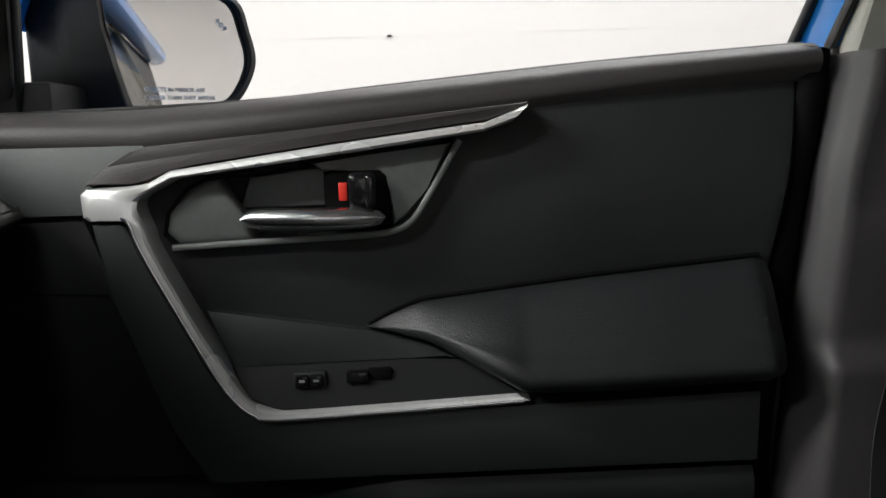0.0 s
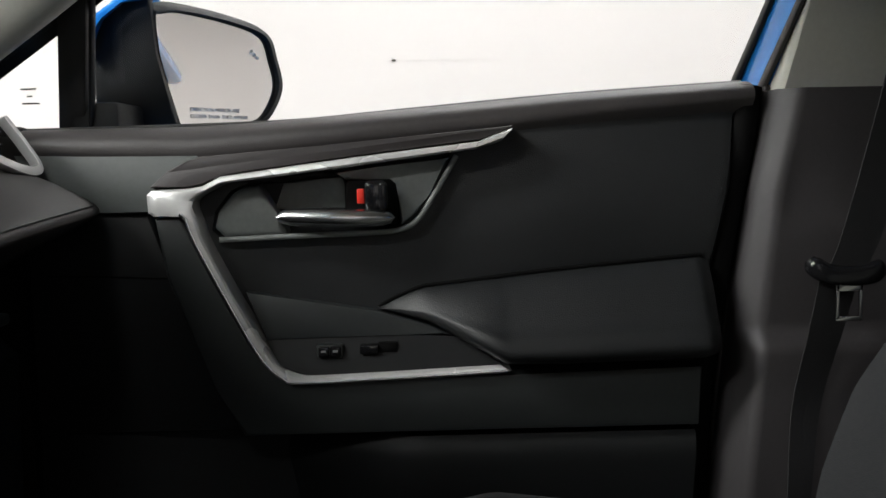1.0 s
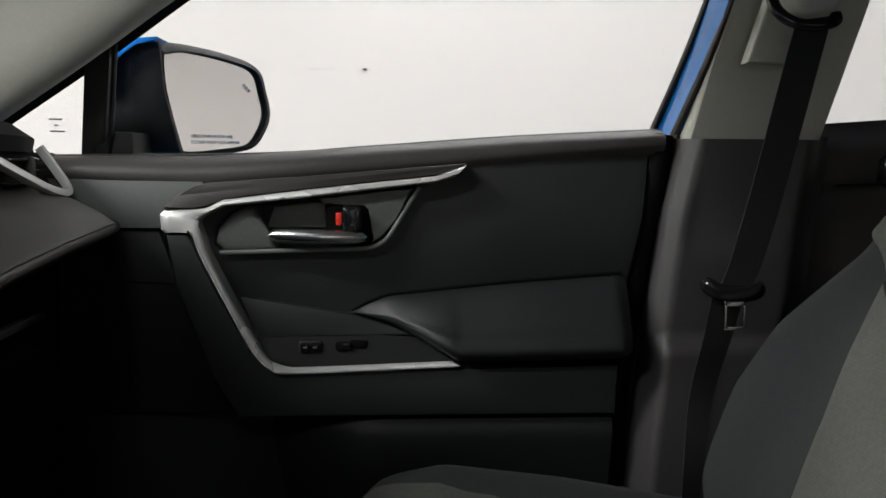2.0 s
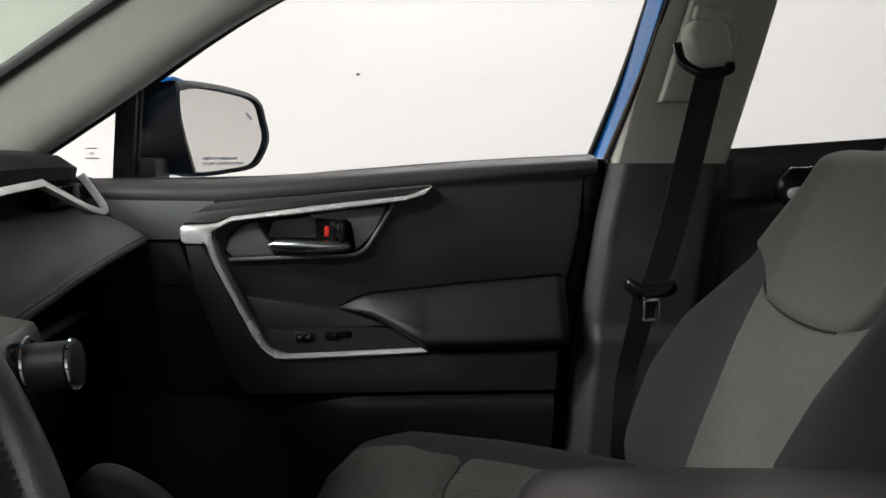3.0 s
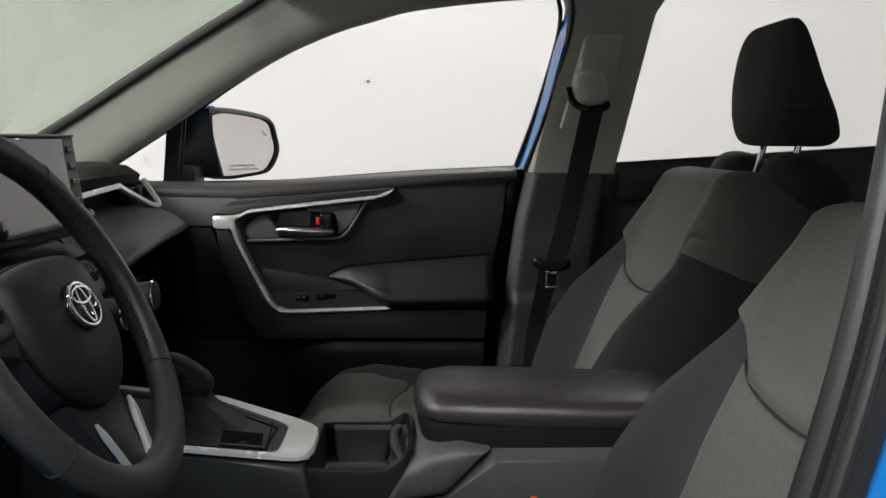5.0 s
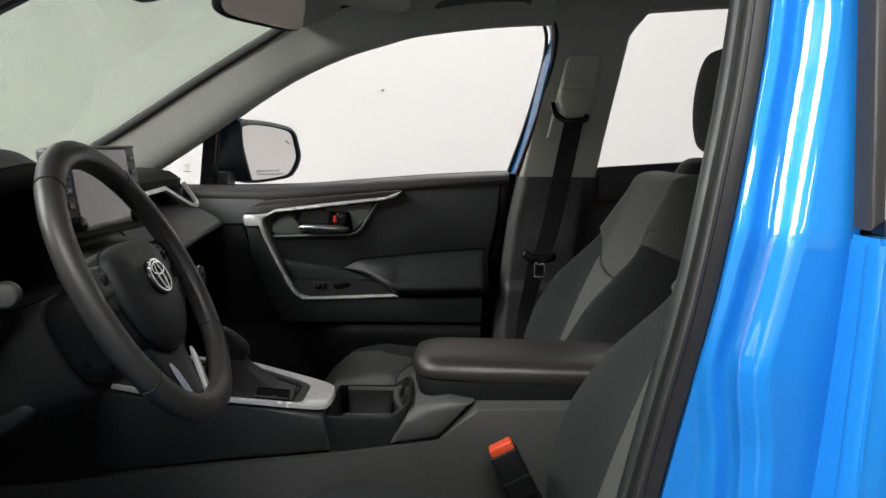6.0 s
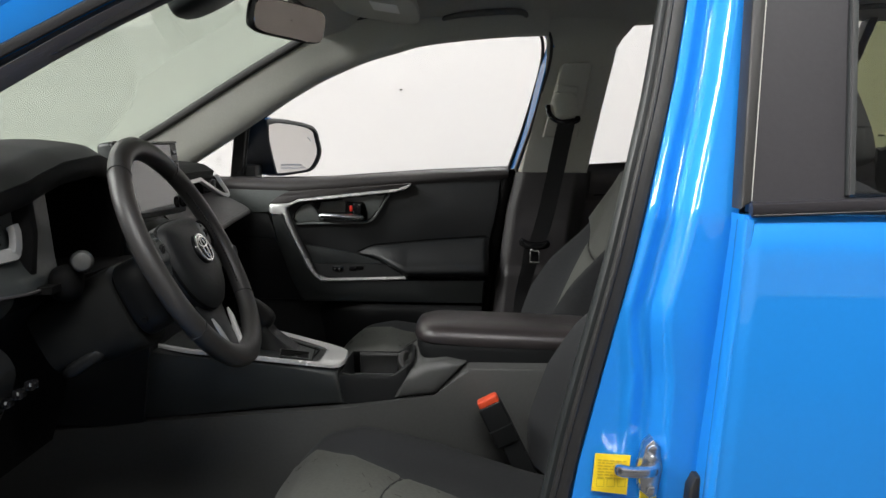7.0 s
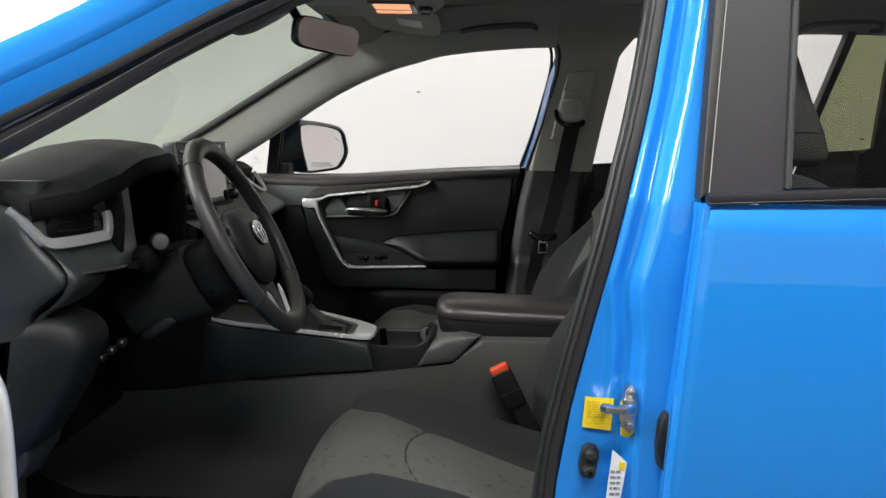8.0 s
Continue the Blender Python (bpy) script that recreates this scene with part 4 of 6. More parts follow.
def driver_pillar():
    t = thing("door_opening", "glossy blue centre pillar of the open driver door with rubber seal", "car body")

    def jamb(u, v):
        z = 0.38 + 1.10 * v
        xs, xe, y0 = lerp(z, ZB, XB), x_strip(z) + 0.012, y_in(z)
        xr = lerp(z, [0.38, 0.697, 0.82, 0.876, 0.919, 0.997, 1.085, 1.182, 1.335, 1.48], [0.42, 0.424, 0.428, 0.430, 0.424, 0.420, 0.436, 0.456, 0.496, 0.52])
        xr = min(max(xr, xs + 0.03), xe - 0.03)
        x = xs + (xe - xs) * u
        q = x - xr
        y = y0 - 0.030 * smooth01((q + 0.009) / 0.028) - 0.006 * smooth01((q - 0.012) / 0.05)
        on = smooth01((z - 0.74) / 0.12)
        y -= on * 0.0075 * math.exp(-((q + 0.022) / 0.0085) ** 2)
        return V(x, y, z)
    part("pillar_skin", slab(jamb, 110, 110, (0, 0.04, 0)), M_BLUE, t, "glossy blue pillar skin", 75)

    def inner(u, v):
        z = 0.38 + 1.10 * v
        return V(lerp(z, ZB, XB) + 0.005 + 0.17 * u, y_in(z) + 0.048 + 0.006 * math.sin(math.pi * u), z)
    part("inner_trim", slab(inner, 6, 30, (0, -0.006, 0)), M_PLASTIC, t)
    line = [V(x - 0.010, y_in(z) + 0.014, z) for z, x in zip(ZB, XB)]
    line = cr(line, 5)
    sl = part("door_seal", sweep(line, 0.022, 0.03, (0, 1, 0), 12), M_RUBBER, t, "black rubber door seal")
    part("seal_lip", sweep([p + V(-0.010, -0.012, 0) for p in line], 0.007, 0.012, (0, 1, 0)), M_RUBBER, sl)
    part("seal_lip", sweep([p + V(-0.013, 0.012, 0) for p in line], 0.014, 0.022, (0, 1, 0)), M_PLASTIC2, sl)

    # windscreen pillar outside, with its seal
    low = cr([V(-0.80, -0.79, 0.88), V(-0.62, -0.772, 1.02), V(-0.475, -0.742, 1.118), V(-0.323, -0.702, 1.203), V(-0.2, -0.675, 1.275), V(-0.102, -0.655, 1.328), V(0.0, -0.642, 1.374), V(0.2, -0.632, 1.42), V(0.44, -0.63, 1.445), V(0.5, -0.635, 1.45)], 4)
    part("pillar_seal", sweep(low, 0.024, 0.022, (0.4, 0, 1), 10), M_RUBBER, t, "black rubber door seal")
    part("pillar_seal_lip", sweep([p + V(-0.005, -0.018, 0.018) for p in low], 0.012, 0.014, (0.4, 0, 1), 8), M_RUBBER, t)
    a = [p + V(-0.004, -0.012, 0.016) for p in low]
    b = [p + V(-0.02, -0.03, 0.055) for p in low]
    c = [p + V(-0.045, -0.015, 0.105) for p in low]
    part("pillar_flange", ribbon(a, b, (0.0, -0.002, 0), (0, 0.02, 0.0), 4), M_BLUE, t, "", 60)
    part("pillar_outside", ribbon(b, c, (-0.006, -0.010, 0.012), (0, 0.03, -0.01), 8), M_BLUE, t, "glossy blue windscreen pillar", 60)
    tr = thing("front_pillar", "light grey trimmed windscreen pillar beside the open door, shade painted in", "car pillar", "pillars")
    # same trim as the passenger pillar, its shade painted in
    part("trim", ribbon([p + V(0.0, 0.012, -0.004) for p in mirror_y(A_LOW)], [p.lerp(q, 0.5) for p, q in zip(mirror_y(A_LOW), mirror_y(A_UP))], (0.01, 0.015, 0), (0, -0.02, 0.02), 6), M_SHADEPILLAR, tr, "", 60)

    # stickers and striker on the pillar
    s = thing("striker", "bright zinc door striker loop bolted to the blue pillar", "door striker")
    y = -0.795
    part("plate", prism([(0.416, 0.752), (0.414, 0.775), (0.420, 0.803), (0.428, 0.811), (0.436, 0.803), (0.440, 0.778), (0.436, 0.752), (0.427, 0.742)], y - 0.006, 0.02, 0.002), M_STEEL, s)
    part("loop", sweep(cr([V(0.43, y - 0.004, 0.783), V(0.424, y - 0.026, 0.783), V(0.405, y - 0.032, 0.783), V(0.392, y - 0.032, 0.784), V(0.3885, y - 0.026, 0.783), V(0.3955, y + 0.012, 0.771)], 5), 0.0125, 0.0125, (0, 0, 1)), M_STEEL, s)
    for z in (0.799, 0.753):
        part("screw", disc((0.428, y - 0.008, z), (0, -1, 0), 0.0065, 0.005, 12, bevel=0.001), M_STEEL, s)
    part("tag", prism([(0.417, 0.738), (0.417, 0.762), (0.437, 0.762), (0.435, 0.742), (0.427, 0.734)], y - 0.0015, 0.004, 0.001), M_YELLOW, s)
    st = thing("sticker", "yellow warning sticker with dense print on blue paint", "sticker")
    ys = -0.7755
    quad = [V(0.369, ys, 0.786), V(0.366, ys, 0.742), V(0.406, ys, 0.738), V(0.409, ys, 0.784)]
    part("paper", flat(quad, 0.0012), M_YELLOW, st)
    text_bars((0.372, ys - 0.0014, 0.778), (1, 0, -0.05), (0, 0, 1), 0.033, 7, M_BROWNINK, st, pitch=0.0034, seed=3)
    for k in range(3):
        x0 = 0.371 + 0.012 * k
        part("print_box", join(*[flat([V(x0 + a, ys - 0.0014, 0.747 + b), V(x0 + a + w, ys - 0.0014, 0.747 + b), V(x0 + a + w, ys - 0.0014, 0.747 + b + h), V(x0 + a, ys - 0.0014, 0.747 + b + h)], -0.0006) for a, b, w, h in ((0, 0, 0.009, 0.0007), (0, 0.009, 0.009, 0.0007), (0, 0, 0.0007, 0.009), (0.0085, 0, 0.0007, 0.009))]), M_BROWNINK, st)
    p = thing("rubber_plug", "black rubber door switch boot on blue paint", "rubber plug")
    part("base", prism([(0.365, 0.703), (0.368, 0.714), (0.376, 0.719), (0.386, 0.717), (0.391, 0.708), (0.388, 0.682), (0.382, 0.672), (0.372, 0.669), (0.365, 0.675), (0.363, 0.686)], -0.783, 0.01, 0.003), M_RUBBER, p)
    part("button", disc((0.377, -0.789, 0.682), (0, -1, 0), 0.010, 0.014, 20, 0.008, 0.002), M_RUBBER, p)
    part("knob", disc((0.379, -0.788, 0.705), (0, -1, 0), 0.011, 0.012, 20, 0.007, 0.002), M_RUBBER, p)
    part("pin", disc((0.377, -0.797, 0.682), (0, -1, 0), 0.0035, 0.004, 10), M_DARK, p)
    w = thing("sticker", "white data label with yellow corner on blue paint", "sticker")
    ql = [V(0.406, -0.7985, 0.718), V(0.398, -0.7985, 0.63), V(0.417, -0.7985, 0.63), V(0.427, -0.7985, 0.700)]
    part("paper", flat(ql, 0.001), M_WHITE, w)
    part("yellow_corner", flat([V(0.416, -0.7997, 0.702), V(0.416, -0.7997, 0.690), V(0.424, -0.7997, 0.690), V(0.424, -0.7997, 0.700)], 0.0008), M_YELLOW, w)
    text_bars((0.404, -0.7998, 0.685), (1, 0, 0), (0, 0, 1), 0.014, 5, M_GREYINK, w, pitch=0.008, seed=5)
    for z, x in ((0.862, 0.489), (0.792, 0.483)):
        h = part("hinge", loft([[V(x - 0.016 * k + 0.006, -0.804 - 0.007 * (1 - k * k), z + 0.026 * c) for c in (-1.0, -0.82, 0.82, 1.0)] + [V(x + 0.018, -0.804 - 0.005 * (1 - k * k), z + 0.024 * c) for c in (1.0, -1.0)] for k in (1.0, 0.72, 0.3)], True, True), M_BLUE, t, "painted hinge leaf", 50)
        for dz in (-0.012, 0.012):
            part("hinge_bolt", disc((x - 0.001, -0.811, z + dz), (-0.5, -1, 0), 0.0075, 0.008, 6, 0.0065, 0.0015), M_BLUE, h)


driver_pillar()


def rear_driver_door():
    d = thing("rear_door", "glossy blue rear door, closed, with black window frame", "car door", "car doors")

    def skin(u, v):
        z = 0.36 + 0.705 * v
        xe = x_edge(z)
        x = xe + (1.55 - xe) * u ** 1.6
        y = -0.866 - 0.022 * math.sin(math.pi * min(1, max(0, (z - 0.45) / 0.75))) ** 1.5 + 0.012 * smooth01((z - 1.03) / 0.04)
        if u < 0.02:
            y += 0.012
        elif u < 0.06:
            y += 0.003
        return V(x, y, z)
    part("skin", slab(skin, 50, 60, (0, 0.03, 0)), M_BLUE, d, "glossy blue door skin", 60)
    part("hem", sweep([V(x_edge(z) + 0.004, -0.85 - 0.018 * math.sin(math.pi * min(1, max(0, (z - 0.45) / 0.75))) ** 1.5, z) for z in [0.38 + 0.034 * k for k in range(21)]], 0.014, 0.03, (0, 1, 0), 10), M_BLUE, d)
    part("inner_edge", prism([(x_edge(0.38) + 0.004, 0.38), (1.5, 0.38), (1.5, 1.06), (x_edge(1.06) + 0.006, 1.06), (x_edge(0.8) + 0.004, 0.8)], -0.80, -0.04, 0), M_BLUE, d)
    part("rubber_stop", prism([(0.470, 0.778), (0.464, 0.765), (0.4615, 0.73), (0.464, 0.705), (0.470, 0.698), (0.486, 0.698), (0.486, 0.778)], -0.825, 0.03, 0.004), M_RUBBER, d)
    part("sill_moulding", sweep([V(0.499, -0.866, 1.0715), V(0.7, -0.868, 1.082), V(1.0, -0.865, 1.10), V(1.5, -0.86, 1.13)], 0.014, 0.014, (0, 0, 1), 10), M_SATIN, d, "satin black sill moulding")
    part("moulding_edge", sweep([V(0.5, -0.868, 1.065), V(0.7, -0.87, 1.0755), V(1.0, -0.867, 1.0935), V(1.5, -0.862, 1.1235)], 0.008, 0.004, (0, 0, 1), 8), M_RUBBER, d)

    def fy(x, z):
        return -0.842 + 0.29 * (z - 1.075)
    ap = [(0.507, 1.066), (0.607, 1.074), (0.638, 1.47), (0.552, 1.47)]
    part("applique", prism(ap, lambda x, z: fy(x, z) + 0.0, 0.02, 0.0), M_SATIN, d, "satin black window applique")
    part("frame_strip", prism([(0.494, 1.07), (0.5055, 1.077), (0.551, 1.47), (0.533, 1.47)], lambda x, z: fy(x, z) - 0.008, 0.03, 0.003), M_RUBBER, d, "black rubber frame strip")
    part("applique_edge", sweep([V(0.507, fy(0, 1.078) - 0.001, 1.078), V(0.5525, fy(0, 1.47) - 0.001, 1.47)], 0.002, 0.003, (0, 1, 0), 6), M_TRIM, d)
    part("run_channel", sweep([V(0.6075, fy(0, 1.085) - 0.002, 1.085), V(0.639, fy(0, 1.47) - 0.002, 1.47)], 0.010, 0.010, (0, 1, 0), 8), M_PLASTIC2, d)
    part("channel_line", sweep([V(0.605, fy(0, 1.085) - 0.007, 1.085), V(0.6365, fy(0, 1.47) - 0.007, 1.47)], 0.002, 0.003, (0, 1, 0), 6), M_PILLAR, d)
    g = part("glass", flat([V(0.60, fy(0, 1.08) + 0.014, 1.08), V(1.3, fy(0, 1.10) + 0.014, 1.10), V(1.4, fy(0, 1.47) + 0.014, 1.47), V(0.63, fy(0, 1.47) + 0.014, 1.47)], 0.003), M_CLEAR, d)
    g.visible_shadow = False
    part("rear_frame", prism([(1.28, 1.10), (1.55, 1.12), (1.6, 1.5), (1.38, 1.5)], fy, 0.04, 0.004), M_BLUE, d)
    part("top_rail", sweep(cr([V(0.44, -0.69, 1.49), V(0.6, -0.70, 1.50), V(1.2, -0.70, 1.52), V(2.1, -0.68, 1.51)], 4), 0.07, 0.08), M_BLUE, d)
    part("inner_trim", slab(lambda u, v: V(0.60 + 0.8 * u, -0.745 - 0.02 * smooth01((v - 0.95) / 0.05), 0.45 + 0.635 * v), 10, 10, (0, -0.03, 0)), M_PLASTIC, d)
    q = thing("rear_quarter", "blue rear body quarter behind the door", "car body")
    part("skin", slab(lambda u, v: V(1.56 + 0.62 * u, -0.87 + 0.05 * u + 0.20 * max(0, v - 0.62), 0.36 + 1.15 * v), 10, 20, (0, 0.05, 0)), M_BLUE, q)


rear_driver_door()


# ---- driver door, swung open beside the camera's way ----
def open_driver_door():
    t = thing("front_door", "open blue driver door with black trim and silver pull handle", "car door", "car doors")
    a = radians(62)
    h, du, dn = V(-0.50, -0.85, 0), V(math.cos(a), -math.sin(a), 0), V(math.sin(a), math.cos(a), 0)
    P = lambda d, n, z: h + du * d + dn * n + V(0, 0, z)

    def face(u, v):
        z = 0.40 + 0.63 * v
        return P(0.04 + 0.93 * u, -0.012 - 0.02 * (1 - smooth01((1 - v) / 0.08)) - 0.015 * (1 - smooth01(min(u, 1 - u) / 0.04)), z)
    part("trim_panel", slab(face, 30, 30, -dn * 0.03), M_SOFT, t, "black soft door trim", 60)
    part("outer_skin", slab(lambda u, v: P(-0.02 + 1.04 * u, -0.13 - 0.02 * math.sin(math.pi * v), 0.38 + 0.66 * v), 8, 12, dn * 0.02), M_BLUE, t, "glossy blue outer skin", 60)
    rim = [(-0.02, 0.38), (1.02, 0.38), (1.02, 1.04), (-0.02, 1.04)]
    for (d0, z0), (d1, z1) in zip(rim, rim[1:] + rim[:1]):
        part("door_edge", loft([[P(d, n, z) for d, z, n in ((d0, z0, -0.13), (d1, z1, -0.13), (d1 * 0.97 + 0.012, z1 * 0.98 + 0.014, -0.03), (d0 * 0.97 + 0.012, z0 * 0.98 + 0.014, -0.03))], [P(d, n, z) for d, z, n in ((d0 * 0.98 + 0.01, z0 * 0.98 + 0.014, -0.125), (d1 * 0.98 + 0.01, z1 * 0.98 + 0.014, -0.125), (d1 * 0.95 + 0.02, z1 * 0.96 + 0.028, -0.035), (d0 * 0.95 + 0.02, z0 * 0.96 + 0.028, -0.035))]]), M_BLUE, t)
    part("window_frame", sweep(cr([P(-0.02, -0.09, 1.04), P(0.2, -0.12, 1.20), P(0.5, -0.15, 1.37), P(0.75, -0.16, 1.43), P(0.95, -0.16, 1.44), P(1.02, -0.15, 1.38), P(0.98, -0.1, 1.04)], 6), 0.03, 0.035, dn, 10), M_RUBBER, t, "black window frame")
    g = part("glass", flat([P(0.0, -0.095, 1.03), P(0.97, -0.095, 1.03), P(0.99, -0.15, 1.40), P(0.75, -0.155, 1.42), P(0.5, -0.15, 1.36), P(0.2, -0.12, 1.19)], 0.003), M_CLEAR, t)
    g.visible_shadow = False
    part("armrest", loft([[P(d, n, z) for n, z in ((-0.03, 0.70), (w, 0.71), (w + 0.004, 0.73), (w, 0.75), (-0.03, 0.76))] for d, w in ((0.30, -0.012), (0.42, 0.012), (0.55, 0.018), (0.75, 0.018), (0.90, -0.012))]), M_SOFT, t, "padded black armrest", 60)
    bar = cr([P(0.468, -0.02, 0.97), P(0.479, 0.03, 0.955), P(0.486, 0.058, 0.925), P(0.489, 0.067, 0.89), P(0.4906, 0.070, 0.816), P(0.491, 0.070, 0.774), P(0.50, 0.04, 0.74), P(0.505, -0.01, 0.725)], 6)
    part("pull_handle", sweep(bar, 0.018, 0.02, du, 14), M_SILVER, t, "satin silver pull handle")


open_driver_door()

# ---- dashboard ----
def z_lip(y):
    return lerp(y, [-0.72, -0.68, -0.6, -0.54, -0.45, -0.32, -0.25, -0.19, -0.1, 0.2, 0.5, 0.66, 0.72], [1.045, 1.05, 1.074, 1.091, 1.108, 1.116, 1.108, 1.085, 1.062, 1.058, 1.062, 1.06, 1.05])


def x_lip(y):
    return lerp(y, [-0.72, -0.69, -0.64, -0.56, -0.3, -0.2, -0.12, 0.1, 0.45, 0.62, 0.68, 0.72], [-0.47, -0.44, -0.39, -0.36, -0.36, -0.38, -0.43, -0.44, -0.425, -0.42, -0.43, -0.46])


def profile_sweep(prof, y0, y1, n, fn=None):
    """An outline in x, z drawn out from y0 to y1; fn(x, z, y) may move it."""
    rings = []
    for i in range(n + 1):
        y = y0 + (y1 - y0) * i / n
        rings.append([V(*(fn(x, z, y) if fn else (x, y, z))) for x, z in prof])
    return loft(rings)


def dashboard():
    d = thing("dashboard", "black dashboard with warm black padding and silver vent trims", "dashboard")

    def top(u, v):
        y = -0.70 + 1.40 * u
        xl, zl = x_lip(y), z_lip(y)
        x = xl + (-0.93 - xl) * v
        base = 1.055 - 0.09 * smooth01((v - 0.2) / 0.8)
        k = smooth01((v - 0.25) / 0.5)
        z = (zl + 0.012 * math.sin(math.pi * min(1, v * 2.5))) * (1 - k) + base * k
        z -= 0.012 * (1 - smooth01(v / 0.05))
        return V(x, y, z)
    part("top_pad", slab(top, 90, 40, lambda u, v: V(-0.004 * (1 - v), 0, -0.018)), M_DASH, d, "charcoal soft dashboard top", 60)
    part("lip_edge", sweep([V(x_lip(y) - 0.008, y, z_lip(y) - 0.028) for y in [-0.69 + 0.0195 * k for k in range(29)]], 0.022, 0.034, (0, 0, 1), 10), M_DARK, d)
    # padded passenger side: a crisp stitched nose that drops towards the middle of the car
    def pad_ring(y):
        zn = lerp(y, [0.14, 0.2, 0.36, 0.49, 0.66, 0.70], [0.900, 0.905, 0.922, 0.932, 0.941, 0.942])
        xn = lerp(y, [0.14, 0.3, 0.66, 0.70], [-0.338, -0.333, -0.329, -0.331])
        top = [V(-0.56, 0, 1.004), V(-0.46, 0, 0.995), V(-0.40, 0, lerp(zn, [0.9, 0.942], [0.972, 0.980])), V(xn - 0.025, 0, zn + 0.018), V(xn - 0.006, 0, zn + 0.006), V(xn, 0, zn - 0.002),
               V(xn - 0.006, 0, zn - 0.010), V(xn - 0.05, 0, zn - 0.032), V(-0.46, 0, zn - 0.07), V(-0.56, 0, zn - 0.075)]
        k = smooth01((y - 0.672) / 0.018)
        return [V(p.x - 0.010 * k, y, p.z - 0.006 * k * (1 if p.z > zn else -1)) for p in cr(top, 4)]
    part("passenger_pad", loft([pad_ring(0.14 + 0.55 * i / 40) for i in range(41)]), M_PAD, d, "warm black stitched padding", 70)
    stitch = [pad_ring(0.15 + 0.53 * i / 30)[17] + V(0.0006, 0, 0.0008) for i in range(31)]
    part("stitch", sweep(stitch, 0.0016, 0.0016), M_PLASTIC2, d)
    part("vent_band", profile_sweep([(-0.56, 1.045), (-0.452, 1.045), (-0.455, 0.99), (-0.56, 0.99)], 0.10, 0.69, 6), M_DARK, d)
    st = cr([V(-0.437, 0.13, 1.014), V(-0.43, 0.30, 1.020), V(-0.424, 0.495, 1.0285), V(-0.422, 0.515, 1.0265), V(-0.406, 0.62, 0.992), V(-0.398, 0.655, 0.982), V(-0.395, 0.675, 0.981), V(-0.397, 0.687, 0.988), V(-0.412, 0.687, 1.012), V(-0.428, 0.684, 1.036)], 5)
    part("silver_vent_trim", sweep(st, 0.011, 0.011, (1, 0, 0.3), 8, power=4), M_SILVER, d, "satin silver vent trim")
    # closed vent body, black colour for the shade inside
    v = part("air_vent", profile_sweep([(-0.53, 1.035), (-0.432, 1.035), (-0.425, 0.992), (-0.53, 0.992)], 0.55, 0.675, 4), M_DARK, d)
    for k in range(3):
        z = 0.998 + 0.013 * k
        part("louvre", box((-0.436, 0.612, z), (0.03, 0.11, 0.0035), 0.001, 1, Matrix.Rotation(radians(12), 3, "Y")), M_GLOSS, v)
    part("louvre_tab", box((-0.424, 0.64, 1.01), (0.012, 0.012, 0.03), 0.003), M_PLASTIC2, v)
    # glove box and lower parts
    part("glove_box", profile_sweep([(-0.62, 0.83), (-0.46, 0.825), (-0.425, 0.79), (-0.43, 0.6), (-0.50, 0.52), (-0.62, 0.52)], 0.16, 0.68, 6), M_PLASTIC, d, "black glove box")
    part("shelf_edge", sweep([V(-0.418, 0.2, 0.838), V(-0.405, 0.42, 0.84), V(-0.41, 0.62, 0.838)], 0.012, 0.012), M_PLASTIC2, d)
    part("middle_fascia", profile_sweep([(-0.6, 1.03), (-0.425, 1.03), (-0.40, 0.965), (-0.345, 0.94), (-0.33, 0.90), (-0.34, 0.8), (-0.36, 0.6), (-0.6, 0.6)], -0.14, 0.15, 6), M_PLASTIC, d)
    part("climate_panel", profile_sweep([(-0.36, 0.945), (-0.275, 0.928), (-0.262, 0.90), (-0.272, 0.872), (-0.36, 0.86)], -0.14, 0.075, 6), M_GLOSS, d, "gloss black climate panel")
    for y in (-0.105, 0.03):
        k = part("climate_knob", disc((-0.246, y, 0.900), (1, 0, 0.12), 0.0205, 0.046, 28, 0.019, 0.003), M_RUBBER, d, "ribbed black climate knob")
        for h, r in ((-0.227, 0.0195), (-0.262, 0.0212)):
            part("knob_ring", sweep([V(h, y, 0.9015) + V(-0.0025 * math.sin(a), r * math.cos(a), r * math.sin(a)) for a in [2 * math.pi * i / 28 for i in range(28)]], 0.004, 0.004, (1, 0, 0.12), 6, True), M_CHROME, k, "chrome knob ring")

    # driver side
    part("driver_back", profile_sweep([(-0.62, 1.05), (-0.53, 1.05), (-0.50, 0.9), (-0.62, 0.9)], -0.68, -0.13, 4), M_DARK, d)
    # rounded end of the dashboard, a padded roll behind a flush cap
    def end_shape(pts, rows):
        ol = cr([V(x, z, 0) for x, z in pts], 5, True)
        ctr = V(-0.57, 0.84, 0)
        return loft([[V(q.x, y, q.y) for q in [ctr.lerp(p, k) for p in ol]] for k, y in rows], True, False)
    cap = [(-0.74, 1.035), (-0.60, 1.045), (-0.475, 1.03), (-0.45, 0.995), (-0.432, 0.97), (-0.404, 0.941), (-0.394, 0.922), (-0.400, 0.905), (-0.433, 0.877), (-0.448, 0.855), (-0.455, 0.80), (-0.47, 0.70), (-0.49, 0.6), (-0.62, 0.56), (-0.74, 0.6)]
    part("end_cap", end_shape(cap, ((0.02, -0.706), (0.80, -0.706), (0.93, -0.703), (0.98, -0.698), (0.99, -0.69), (0.99, -0.66))), M_PLASTIC2, d, "charcoal dashboard end cap", 70)
